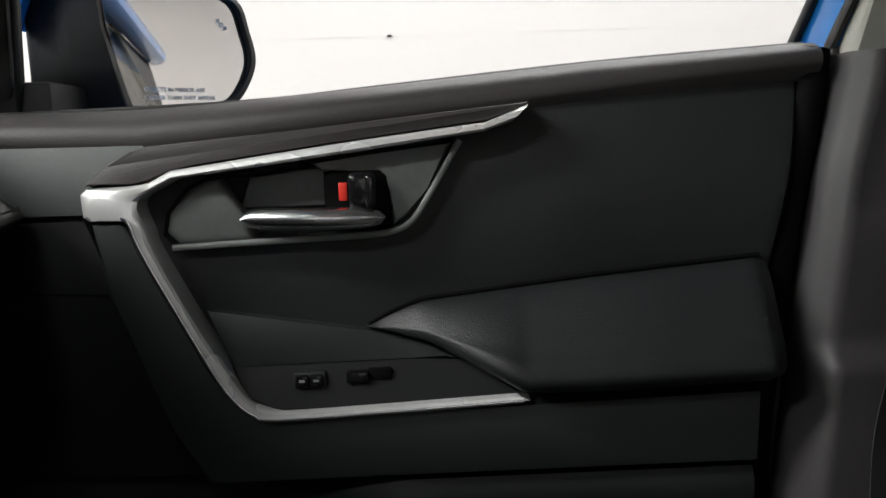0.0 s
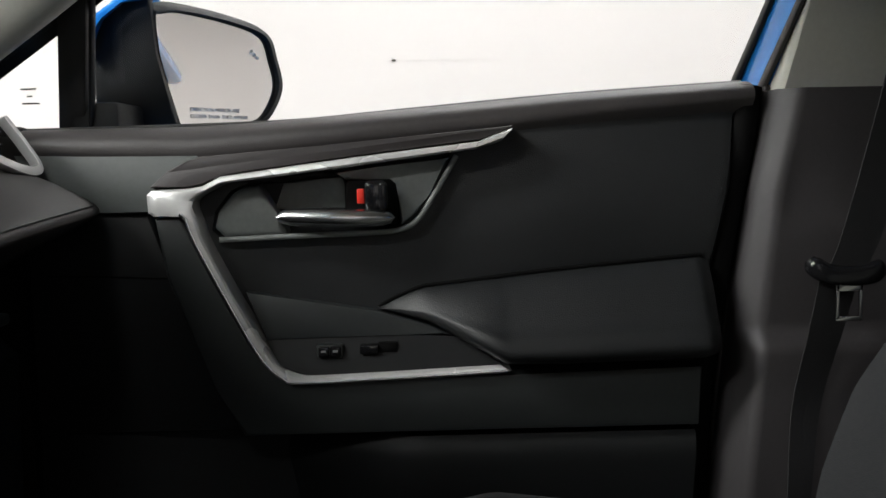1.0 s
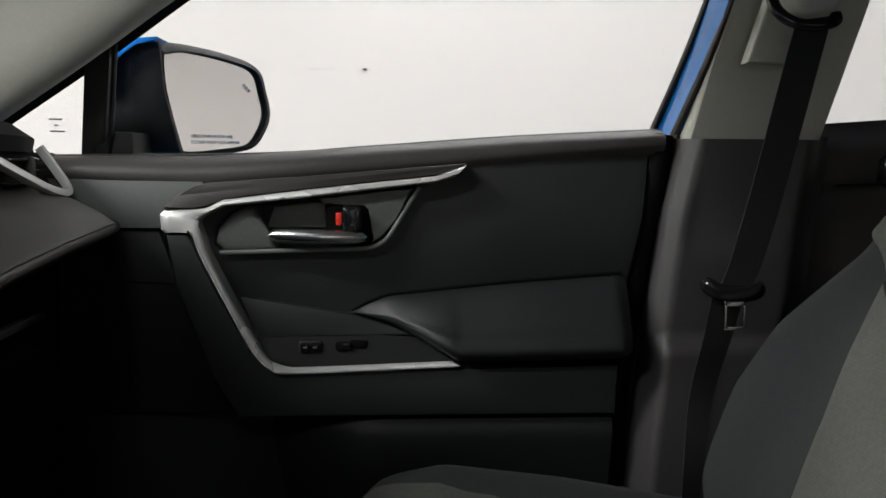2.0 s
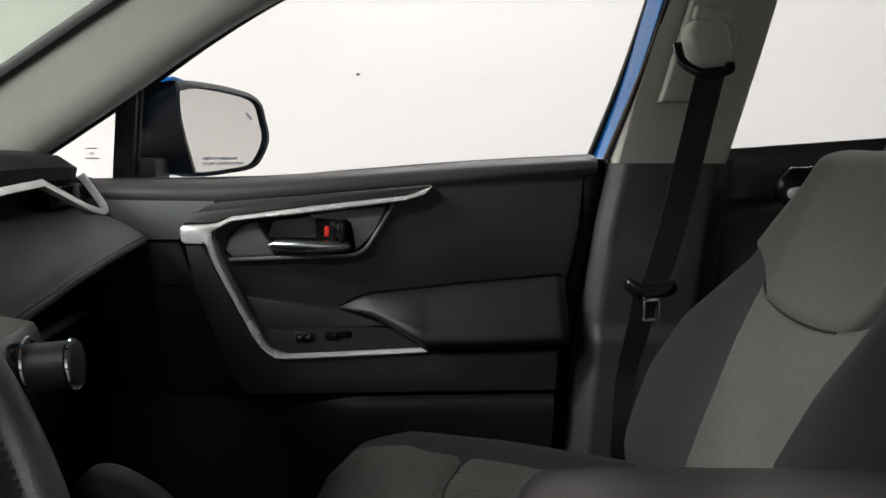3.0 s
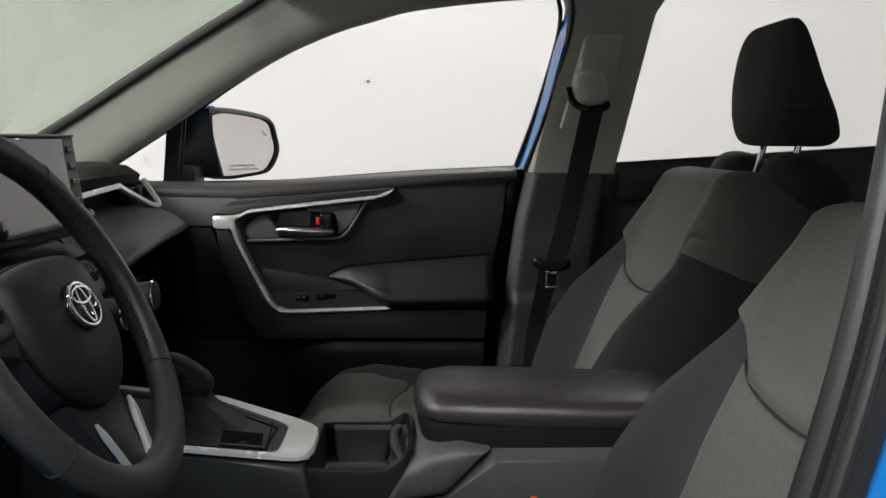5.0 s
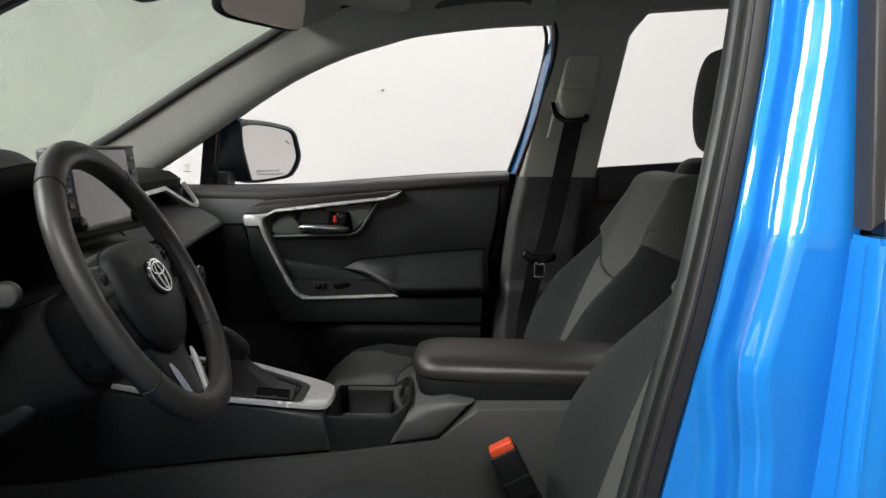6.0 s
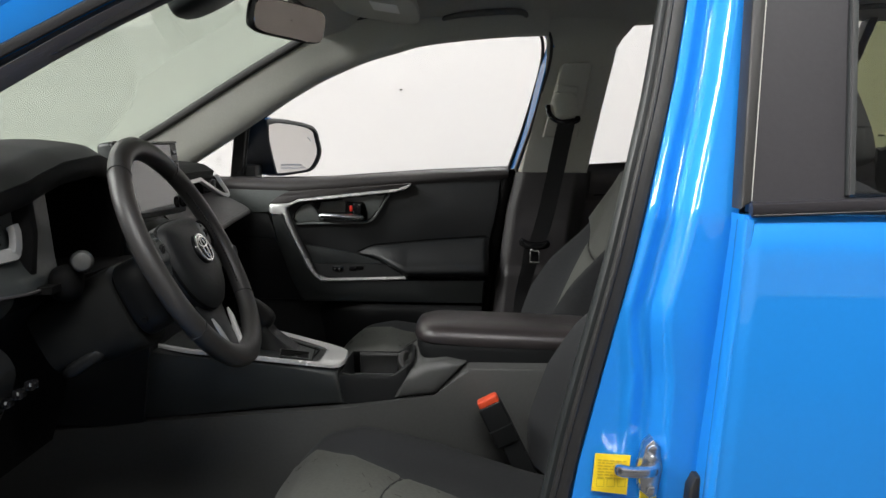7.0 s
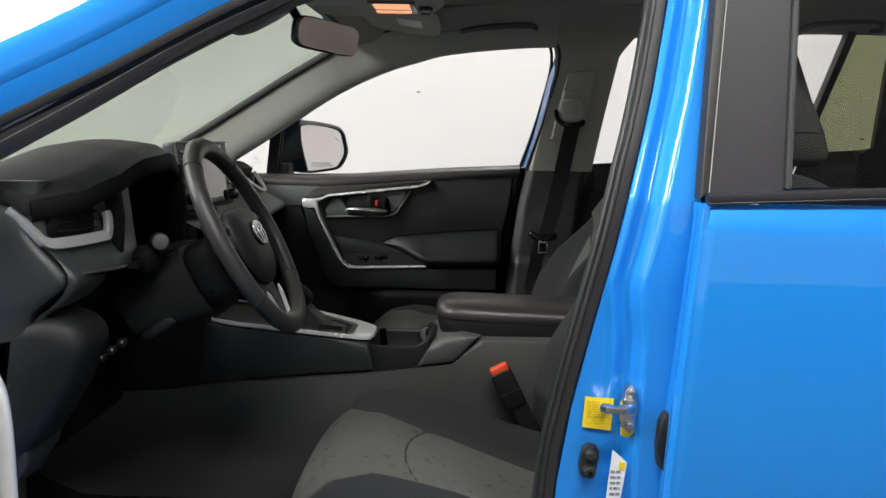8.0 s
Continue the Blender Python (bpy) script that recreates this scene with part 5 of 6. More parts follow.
    roll = [(-0.74, 1.035), (-0.60, 1.045), (-0.475, 1.03), (-0.452, 0.995), (-0.441, 0.975), (-0.408, 0.954), (-0.383, 0.930), (-0.378, 0.915), (-0.385, 0.90), (-0.404, 0.88), (-0.430, 0.858), (-0.445, 0.80), (-0.46, 0.70), (-0.48, 0.6), (-0.62, 0.56), (-0.74, 0.6)]
    part("end_roll", end_shape(roll, ((0.90, -0.694), (0.965, -0.693), (0.992, -0.684), (1.0, -0.67), (1.0, -0.62), (0.95, -0.56))), M_PLASTIC2, d, "black rolled dashboard edge", 70)
    part("cap_gap", sweep([V(p.x, -0.692, p.y) for p in cr([V(x, z, 0) for x, z in cap[4:11]], 5)], 0.004, 0.006, (0, 1, 0), 6), M_DARK, d)

    def side_face(u, v):
        y = -0.695 + 0.25 * u
        z = 0.925 + 0.14 * v
        low = lerp(u, [0, 0.22, 0.46, 0.72, 1], [-0.402, -0.374, -0.358, -0.362, -0.375])
        high = -0.424 + 0.33 * (min(y, -0.53) + 0.66)
        x = low + (high - low) * smooth01(v / 0.32) - 0.018 * max(0.0, v - 0.3) - 0.02 * smooth01((0.05 - u) / 0.05)
        return V(x, y, z)
    part("driver_fascia", slab(side_face, 30, 18, (-0.05, 0, 0)), M_PLASTIC2, d, "charcoal fascia beside the gauges", 60)
    part("fascia_joint", sweep(cr([V(-0.400, -0.697, 0.925), V(-0.370, -0.64, 0.926), V(-0.356, -0.58, 0.924), V(-0.360, -0.515, 0.923), V(-0.374, -0.45, 0.923)], 4), 0.004, 0.004), M_PILLAR, d)
    dv = cr([V(-0.476, -0.694, 1.024), V(-0.462, -0.693, 1.012), V(-0.436, -0.69, 0.982), V(-0.428, -0.684, 0.973), V(-0.416, -0.66, 0.970), V(-0.388, -0.572, 0.973), V(-0.383, -0.56, 0.98), V(-0.384, -0.557, 1.002), V(-0.388, -0.557, 1.012)], 5)
    part("silver_vent_trim", sweep(dv, 0.019, 0.012, (1, 0, 0.3), 8, power=4), M_VENTTRIM, d, "dull silver vent trim")
    # solid box without a hollow; the vent's inner shade is its black colour
    v = part("air_vent", box((-0.429, -0.622, 1.002), (0.044, 0.100, 0.046), 0.008, 2, Matrix.Rotation(radians(-16), 3, "Z")), M_DARK, d)
    for k in range(3):
        part("louvre", box((-0.407, -0.622, 0.989 + 0.013 * k), (0.008, 0.090, 0.0028), 0.001, 1, Matrix.Rotation(radians(-16), 3, "Z")), M_GLOSS, v)
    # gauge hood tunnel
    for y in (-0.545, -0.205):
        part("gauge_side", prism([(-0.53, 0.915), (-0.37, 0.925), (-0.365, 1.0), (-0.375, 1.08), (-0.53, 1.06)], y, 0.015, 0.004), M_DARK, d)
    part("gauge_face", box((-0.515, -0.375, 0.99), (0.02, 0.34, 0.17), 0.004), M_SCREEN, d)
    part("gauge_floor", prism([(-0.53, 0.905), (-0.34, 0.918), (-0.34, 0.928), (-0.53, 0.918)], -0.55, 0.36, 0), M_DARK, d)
    # knee panel, its black colour standing in for the shade of a deep pocket
    part("knee_panel", profile_sweep([(-0.62, 0.915), (-0.405, 0.915), (-0.40, 0.89), (-0.425, 0.86), (-0.47, 0.80), (-0.48, 0.72), (-0.52, 0.58), (-0.62, 0.56)], -0.685, -0.16, 8), M_DARK, d, "knee panel blackened for the shade of a pocket")
    lobe = [(-0.60, 0.83), (-0.52, 0.848), (-0.447, 0.861), (-0.415, 0.862), (-0.388, 0.852), (-0.373, 0.834), (-0.370, 0.815), (-0.378, 0.79), (-0.397, 0.747), (-0.424, 0.702), (-0.456, 0.657), (-0.52, 0.60), (-0.60, 0.60)]
    lo = cr([V(x, z, 0) for x, z in lobe], 5, True)
    lc = V(-0.48, 0.76, 0)
    # darker plastic than the dashboard, in place of shade from the open door
    part("lower_lobe", loft([[V(q.x, y, q.y) for q in [lc.lerp(p, k) for p in lo]] for k, y in ((0.02, -0.706), (0.70, -0.706), (0.88, -0.70), (0.96, -0.69), (1.0, -0.672), (1.0, -0.60))], True, False), M_PLASTIC, d, "black lower dashboard corner, darkened for the door's shade", 70)
    for k in range(4):
        part("dash_switch", box((-0.392 + 0.0165 * k, -0.615, 0.772 + 0.0125 * k), (0.012, 0.02, 0.012), 0.002), M_GLOSS, d)
        part("switch_mark", box((-0.388 + 0.0165 * k, -0.627, 0.775 + 0.0125 * k), (0.002, 0.002, 0.004), 0), M_GREYINK, d)
    part("fuel_lever", egg((-0.335, -0.45, 0.80), (0.04, 0.02, 0.012), 3, rot=Matrix.Rotation(radians(-35), 3, "Y")), M_PLASTIC, d)

    s = thing("display", "upright tablet display with bezel buttons on the dashboard", "display screen")
    dr = Matrix.Rotation(radians(-8), 3, "Z") @ Matrix.Rotation(radians(-9), 3, "Y")
    dc = V(-0.378, 0.003, 1.052)
    Q = lambda x, y, z: dc + dr @ V(x, y, z)
    part("housing", box(Q(-0.018, 0, 0), (0.03, 0.268, 0.148), 0.008, 3, dr), M_PLASTIC2, s)
    part("frame", box(Q(-0.004, 0, 0), (0.008, 0.264, 0.144), 0.004, 2, dr), M_CONSOLE, s)
    part("glass", box(Q(0.0005, 0, 0.002), (0.003, 0.19, 0.132), 0.001, 1, dr), M_SCREEN, s, "dark glossy glass")
    for sy in (-1, 1):
        for k in range(4):
            part("bezel_button", box(Q(0.0005, sy * 0.113, 0.052 - 0.024 * k), (0.003, 0.018, 0.011), 0.001, 1, dr), M_GLOSS, s)
            part("button_mark", box(Q(0.0024, sy * 0.113, 0.052 - 0.024 * k), (0.0006, 0.009, 0.003), 0, 1, dr), M_LENS, s)
        part("bezel_knob", disc(Q(0.007, sy * 0.113, -0.050), dr @ V(1, 0, 0), 0.013, 0.02, 20, 0.012, 0.002), M_GLOSS, s)
    part("top_bezel", box(Q(-0.001, 0, 0.0725), (0.005, 0.266, 0.004), 0.001, 1, dr), M_LENS, s)


dashboard()


# ---- steering wheel and column ----
def steering():
    c = V(-0.190, -0.408, 0.962)
    up = V(-0.477, 0, 0.879).normalized()
    rt = V(0, 1, 0)
    nm = rt.cross(up).normalized()
    if nm.x < 0:
        nm = -nm
    P = lambda a, b, h=0.0: c + rt * a + up * b + nm * h
    w = thing("steering_wheel", "black leather steering wheel with silver spoke trim and airbag hub", "steering wheel")
    R = 0.175
    ring = [P(R * math.cos(2 * math.pi * k / 72), R * math.sin(2 * math.pi * k / 72)) for k in range(72)]
    part("rim", sweep(ring, 0.036, 0.029, nm, 14, True, 2.2), M_WHEEL, w, "black leather rim")
    for ang in (50, 130, 215, 325):
        a = radians(ang)
        q = P(R * math.cos(a), R * math.sin(a))
        rad = (q - c).normalized()
        loop = [q + rad * (0.0186 * math.cos(b)) + nm * (0.0152 * math.sin(b)) for b in [2 * math.pi * i / 20 for i in range(20)]]
        part("rim_seam", sweep(loop, 0.0016, 0.0016, rad.cross(nm), 6, True), M_SEAM, w)
    for k in range(34):
        a = radians(-28 + 1.9 * k)
        q = P((R - 0.0175) * math.cos(a), (R - 0.0175) * math.sin(a), 0.003)
        part("stitch", box(q, (0.0028, 0.0045, 0.0028), 0), M_SEAM, w)
    hub = [(-0.092, 0.028), (-0.078, 0.047), (-0.03, 0.054), (0.03, 0.054), (0.078, 0.047), (0.092, 0.028), (0.094, -0.012), (0.080, -0.052), (0.050, -0.080), (0.018, -0.092), (-0.018, -0.092), (-0.050, -0.080), (-0.080, -0.052), (-0.094, -0.012)]
    hub = [(p.x, p.y) for p in cr([V(a, b, 0) for a, b in hub], 4, True)]
    rings = [[P(a * k, b * k, h - 0.014) for a, b in hub] for k, h in ((1.0, -0.02), (1.0, 0.008), (0.97, 0.016), (0.85, 0.024), (0.5, 0.029), (0.02, 0.03))]
    part("airbag_cover", loft(rings, True, True), M_PLASTIC, w, "black airbag cover", 60)
    groove = [P(a * 0.99, b * 0.99, -0.006) for a, b in hub]
    part("hub_gap", sweep(groove, 0.004, 0.005, nm, 6, True), M_DARK, w)
    e = part("emblem", loft([[P(0.031 * k * math.cos(t), 0.024 * k * math.sin(t) - 0.004, h - 0.014) for t in [2 * math.pi * i / 32 for i in range(32)]] for k, h in ((1.0, 0.029), (1.0, 0.0335), (0.9, 0.0345), (0.02, 0.0345))], True, False), M_GLOSS, w, "oval chrome hub badge")
    oval = lambda rx, ry, ox, oy, h: [P(rx * math.cos(t) + ox, ry * math.sin(t) - 0.004 + oy, h - 0.014) for t in [2 * math.pi * i / 36 for i in range(36)]]
    part("badge_ring", sweep(oval(0.0285, 0.0215, 0, 0, 0.0355), 0.0036, 0.004, nm, 8, True), M_CHROME, e, "chrome ring")
    part("badge_ring", sweep(oval(0.009, 0.0185, 0, 0, 0.036), 0.0034, 0.004, nm, 8, True), M_CHROME, e, "chrome ring")
    part("badge_ring", sweep(oval(0.0205, 0.008, 0, 0.0092, 0.0365), 0.0034, 0.004, nm, 8, True), M_CHROME, e, "chrome ring")
    for s in (-1, 1):
        arm = loft([[P(s * x, b0 + hgt * k, h) for k, h in ((0.5, -0.02), (0.5, -0.009), (0.3, -0.004), (-0.3, -0.004), (-0.5, -0.009), (-0.5, -0.02))] for x, b0, hgt in ((0.07, 0.01, 0.075), (0.1, 0.014, 0.062), (0.13, 0.018, 0.052), (0.166, 0.02, 0.05))])
        sp = part("spoke", arm, M_GLOSS if s > 0 else M_PLASTIC2, w)
        part("button_pad", egg(P(s * 0.112, 0.018, -0.005), (0.006, 0.022, 0.02), 3.5, rot=Matrix.Rotation(radians(-28), 3, "Y")), M_PLASTIC2, sp)
        part("button", egg(P(s * 0.112, 0.018, 0.001), (0.003, 0.008, 0.008), 3), M_GLOSS, sp)
        part("button", egg(P(s * 0.112, 0.033, 0.0), (0.003, 0.004, 0.003), 3), M_PLASTIC2, sp)
    low = loft([[P(a, b, h) for a, h in ((-wd, -0.030), (-wd, -0.014), (-wd * 0.6, -0.010), (wd * 0.6, -0.010), (wd, -0.014), (wd, -0.030))] for b, wd in ((-0.075, 0.062), (-0.095, 0.056), (-0.13, 0.042), (-0.166, 0.034))])
    ls = part("lower_spoke", low, M_PLASTIC, w, "black lower spoke")
    for sgn, wd in ((1, 0.0105), (-1, 0.0045)):
        u = cr([P(sgn * 0.047, -0.103, -0.006), P(sgn * 0.0435, -0.116, -0.006), P(sgn * 0.036, -0.138, -0.007), P(sgn * 0.028, -0.160, -0.008), P(sgn * 0.014, -0.168, -0.008), P(0, -0.169, -0.008)], 5)
        part("silver_trim", sweep(u, wd, 0.007, nm, 8, power=4, taper=lambda k: 0.45 + 0.55 * smooth01(k / 0.25) * (1 - 0.4 * smooth01((k - 0.7) / 0.3))), M_VENTTRIM, ls, "satin silver spoke trim")

    t = thing("steering_column", "charcoal steering column shroud with two stalks", "steering column")
    sq = lambda half_w, half_h, b, h: [P(half_w * math.copysign(abs(math.cos(q)) ** 0.6, math.cos(q)), b + half_h * math.copysign(abs(math.sin(q)) ** 0.6, math.sin(q)), h) for q in [2 * math.pi * i / 36 for i in range(36)]]
    part("shroud", loft([sq(0.050, 0.046, -0.024, -0.045), sq(0.060, 0.055, -0.024, -0.052), sq(0.064, 0.058, -0.025, -0.075), sq(0.065, 0.059, -0.026, -0.100), sq(0.063, 0.057, -0.026, -0.103)]), M_PLASTIC, t, "charcoal column shroud", 60)
    part("shroud_gap", loft([sq(0.058, 0.052, -0.026, -0.102), sq(0.058, 0.052, -0.027, -0.110)]), M_DARK, t)
    part("column_cover", loft([sq(0.062, 0.064, -0.030, -0.108), sq(0.065, 0.068, -0.031, -0.112), sq(0.064, 0.066, -0.029, -0.16), sq(0.056, 0.056, -0.02, -0.25)]), M_DASH, t, "charcoal lower column cover", 60)
    part("boss", disc(P(0, 0, -0.03), nm, 0.05, 0.06, 24), M_DARK, t)
    part("shroud_screw", disc(P(-0.0655, -0.058, -0.088), (0, -1, 0), 0.0045, 0.006, 12), M_DARK, t)
    for s, end in ((-1, V(-0.318, -0.50, 0.957)), (1, V(-0.262, -0.212, 0.935))):
        root = V(-0.352, -0.415, 0.945) if s < 0 else P(0.05, 0.0, -0.075)
        k = part("stalk", sweep([root, root.lerp(end, 0.5), root.lerp(end, 0.85)], 0.016, 0.014, (0, 0, 1), 10), M_PLASTIC, t)
        d = (end - root).normalized()
        part("stalk_knob", disc(end - d * 0.018, d, 0.0165, 0.04, 20, 0.0155, 0.003), M_PLASTIC, k)
        part("stalk_end", disc(end + d * 0.004, d, 0.0155, 0.008, 20, 0.013, 0.002), M_CONSOLE if s < 0 else M_CHROME, k, "grey stalk end")
        part("stalk_collar", disc(end - d * 0.042, d, 0.0172, 0.012, 20, bevel=0.002), M_SILVER if s > 0 else M_PLASTIC2, k)
    part("lock_pod", egg((-0.345, -0.49, 0.925), (0.022, 0.03, 0.026), 2.5), M_DARK, t)


steering()


# ---- centre console ----
def console():
    c = thing("centre_console", "black centre console with silver shifter frame and cup holder", "centre console")
    side = [(-0.42, 0.60), (-0.33, 0.612), (0.012, 0.642), (0.182, 0.664), (0.240, 0.722), (0.60, 0.724), (0.60, 0.34), (-0.88, 0.34), (-0.88, 0.56)]
    part("lower_side", prism(side, -0.145, 0.29, 0.006), M_CONSOLE, c, "charcoal console side")
    up = [(-0.42, 0.602), (-0.33, 0.614), (0.010, 0.6445), (-0.002, 0.706), (-0.10, 0.715), (-0.20, 0.724), (-0.30, 0.733), (-0.42, 0.747)]
    fb = prism(up, -0.128, 0.256, 0.012, 3)
    for v in fb.verts:
        if v.co.y > 0.1:
            v.co.y = lerp(v.co.x, [-0.42, -0.30, -0.20, -0.15, -0.03, -0.002, 0.01], [0.124, 0.122, 0.115, 0.110, 0.034, 0.010, -0.03])
    part("front_body", fb, M_PLASTIC2, c, "charcoal grained console front", 50)
    # one bowl with a rim, open above
    rim = cr([V(0.004, -0.118, 0), V(0.06, -0.123, 0), V(0.115, -0.120, 0), V(0.136, -0.10, 0), V(0.140, -0.02, 0), V(0.136, 0.09, 0), V(0.115, 0.112, 0), V(0.06, 0.114, 0), V(0.006, 0.112, 0), V(0.0, 0.08, 0), V(0.0, -0.09, 0)], 4, True)
    zr = lambda p: 0.699 - 0.075 * max(0, p.y) + 0.02 * smooth01((p.x - 0.10) / 0.04)
    mid = V(0.068, -0.005, 0)
    bowl = [[mid.lerp(V(p.x, p.y, 0), k) + V(0, 0, zr(p) + h) for p in rim] for k, h in ((0.98, -0.055), (1.0, -0.006), (0.985, 0.0), (0.93, 0.001), (0.90, -0.006), (0.84, -0.055), (0.02, -0.056))]
    cupb = part("cup_holder", loft(bowl, True, False), M_PLASTIC, c, "square cup holder well", 50)
    part("cup_insert", prism([(0.022, 0.695), (0.108, 0.694), (0.104, 0.65), (0.027, 0.65)], lambda x, z: 0.062 + 0.7 * (0.69 - z) * -1, 0.02, 0.006, 3), M_PLASTIC, cupb, "black cup insert")
    part("cup_spacer", sweep([V(0.024, -0.045, 0.672), V(0.065, -0.047, 0.672), V(0.102, -0.045, 0.672)], 0.02, 0.022, (0, 0, 1), 10), M_PLASTIC2, cupb)
    part("cup_clip", sweep(cr([V(0.118, 0.04, 0.700), V(0.112, 0.0, 0.703), V(0.116, -0.05, 0.698), V(0.128, -0.08, 0.69)], 4), 0.014, 0.02, (0, 0, 1), 8), M_RUBBER, cupb)
    slope = [(0.1015, 0.6545), (0.1815, 0.6655), (0.239, 0.7255), (0.20, 0.732), (0.16, 0.724), (0.135, 0.708), (0.124, 0.69)]
    part("rear_slope", prism(slope, -0.130, 0.260, 0.018, 5), M_CONSOLE, c, "grey sloping console shoulder", 50)

    # silver frame: a U in plan
    zf = lambda x: 0.7075 - 0.09 * x
    outer = [(-0.34, -0.105), (-0.28, -0.12), (-0.05, -0.121), (-0.012, -0.119), (0.002, -0.108), (0.008, -0.08), (0.009, -0.03), (0.006, 0.0), (-0.004, 0.016), (-0.03, 0.038), (-0.15, 0.114), (-0.34, 0.128)]
    inner = [(-0.33, -0.095), (-0.28, -0.109), (-0.06, -0.109), (-0.044, -0.107), (-0.038, -0.10), (-0.036, -0.085), (-0.035, -0.03), (-0.036, -0.004), (-0.042, 0.010), (-0.06, 0.026), (-0.15, 0.092), (-0.33, 0.112)]
    rings = [[V(x, y, zf(x) + h) for x, y in outline] for outline, h in ((outer, 0.003), (outer, 0.008), ([(x * 0.995 - 0.002, y * 0.965) for x, y in outer], 0.011), (inner, 0.009), (inner, -0.012))]
    part("silver_frame", loft(rings, False, False), M_SILVER, c, "satin silver shifter frame", 40)
    pl = [V(x, y, zf(x) - 0.002) for x, y in inner]
    sp = part("shift_panel", flat(pl[::-1], -0.006), M_PLASTIC2, c, "black shifter panel")
    part("panel_edge", sweep([V(x, y, zf(x) + 0.0042) for x, y in ((-0.30, -0.095), (-0.056, -0.097), (-0.052, 0.0), (-0.075, 0.018), (-0.16, 0.08), (-0.3, 0.09))], 0.0035, 0.004), M_DARK, sp)
    part("panel_split", sweep([V(x, y, zf(x) + 0.0042) for x, y in ((-0.054, -0.094), (-0.057, -0.04), (-0.062, 0.018))], 0.003, 0.003), M_DARK, sp)
    well = [(-0.116, -0.090), (-0.058, -0.090), (-0.064, -0.036), (-0.123, -0.034)]
    scaled = lambda k, h: [V(-0.090 + (x + 0.090) * k, -0.062 + (y + 0.062) * k, zf(x) + 0.0055 + h) for x, y in well]
    part("tray", loft([scaled(1.0, -0.003), scaled(1.0, 0.0025), scaled(0.9, 0.0025), scaled(0.87, 0.0005), scaled(0.02, 0.0005)], True, False), M_DARK, sp, "black recessed tray")
    part("tray_rim", sweep(scaled(0.97, 0.002), 0.004, 0.003, (0, 0, 1), 6, True), M_PLASTIC2, sp)
    g = thing("gear_shifter", "black gear shifter with leather boot and chrome ring", "gear shifter")
    rings = []
    for x, z, rx, ry in ((-0.158, 0.716, 0.068, 0.046), (-0.160, 0.722, 0.064, 0.043), (-0.164, 0.731, 0.056, 0.036), (-0.169, 0.742, 0.046, 0.030), (-0.174, 0.752, 0.037, 0.026), (-0.178, 0.760, 0.033, 0.024), (-0.180, 0.770, 0.030, 0.022), (-0.182, 0.776, 0.022, 0.018)):
        rings.append([V(x + rx * math.copysign(abs(math.cos(a)) ** 0.6, math.cos(a)) + 0.003 * math.sin(5 * a + 40 * z), ry * math.copysign(abs(math.sin(a)) ** 0.6, math.sin(a)), z + 0.003 * math.sin(4 * a)) for a in [2 * math.pi * i / 32 for i in range(32)]])
    part("boot", loft(rings), M_PLASTIC, g, "folded black leather boot", 60)
    part("collar", disc((-0.182, 0, 0.7775), (-0.25, 0, 1), 0.0205, 0.005, 20, bevel=0.002), M_CHROME, g, "chrome collar")
    kr = Matrix.Rotation(radians(33), 3, "Y")
    ko = V(-0.180, 0.0, 0.792)
    part("knob", egg(ko, (0.043, 0.027, 0.023), 2.7, 28, 16, kr), M_PLASTIC, g, "rounded black leather knob", 60)
    part("release_button", box(ko + kr @ V(0.004, -0.0255, 0.004), (0.020, 0.006, 0.011), 0.003, 2, kr), M_GLOSS, g)
    part("knob_tab", box(ko + kr @ V(0.035, -0.006, -0.016), (0.006, 0.014, 0.005), 0.002, 2, kr), M_LEVER, g, "satin chrome tab")

    a = thing("armrest", "padded black leatherette console armrest lid, closed", "armrest")
    plan = [(0.140, 0.0), (0.143, -0.055), (0.160, -0.088), (0.195, -0.101), (0.28, -0.105), (0.42, -0.104), (0.50, -0.10), (0.53, -0.085), (0.535, 0.0), (0.53, 0.085), (0.50, 0.10), (0.42, 0.104), (0.28, 0.105), (0.195, 0.101), (0.160, 0.088), (0.143, 0.055)]
    plan = [(p.x, p.y) for p in cr([V(x, y, 0) for x, y in plan], 4, True)]
    cx = 0.335
    sl = lambda x: -0.028 * (x - 0.335)

    def rings_of(rows):
        return [[V(cx + (x - cx) * kx, y * ky, z - 0.018 + sl(cx + (x - cx) * kx) + crown * (1 - (y * ky / 0.105) ** 2)) for x, y in plan] for kx, ky, z, crown in rows]
    part("lid_base", loft(rings_of([(0.93, 0.9, 0.734, 0), (0.955, 0.955, 0.737, 0), (0.985, 0.985, 0.760, 0), (0.975, 0.97, 0.7687, 0)])), M_PLASTIC, a, "black lid base")
    part("lid_pad", loft(rings_of([(0.985, 0.985, 0.769, 0), (1.0, 1.0, 0.772, 0), (1.0, 1.0, 0.780, 0), (0.99, 0.985, 0.786, 0.0), (0.96, 0.93, 0.795, 0.001), (0.88, 0.78, 0.801, 0.002), (0.6, 0.5, 0.8045, 0.002), (0.3, 0.25, 0.8058, 0.002), (0.02, 0.02, 0.8064, 0.002)])), M_LID, a, "padded leatherette lid", 60)
    part("lid_latch", box((0.150, -0.02, 0.745), (0.012, 0.05, 0.018), 0.004), M_LENS, a)


console()


# ---- seats ----
SX, SZ = 0.40, 0.917


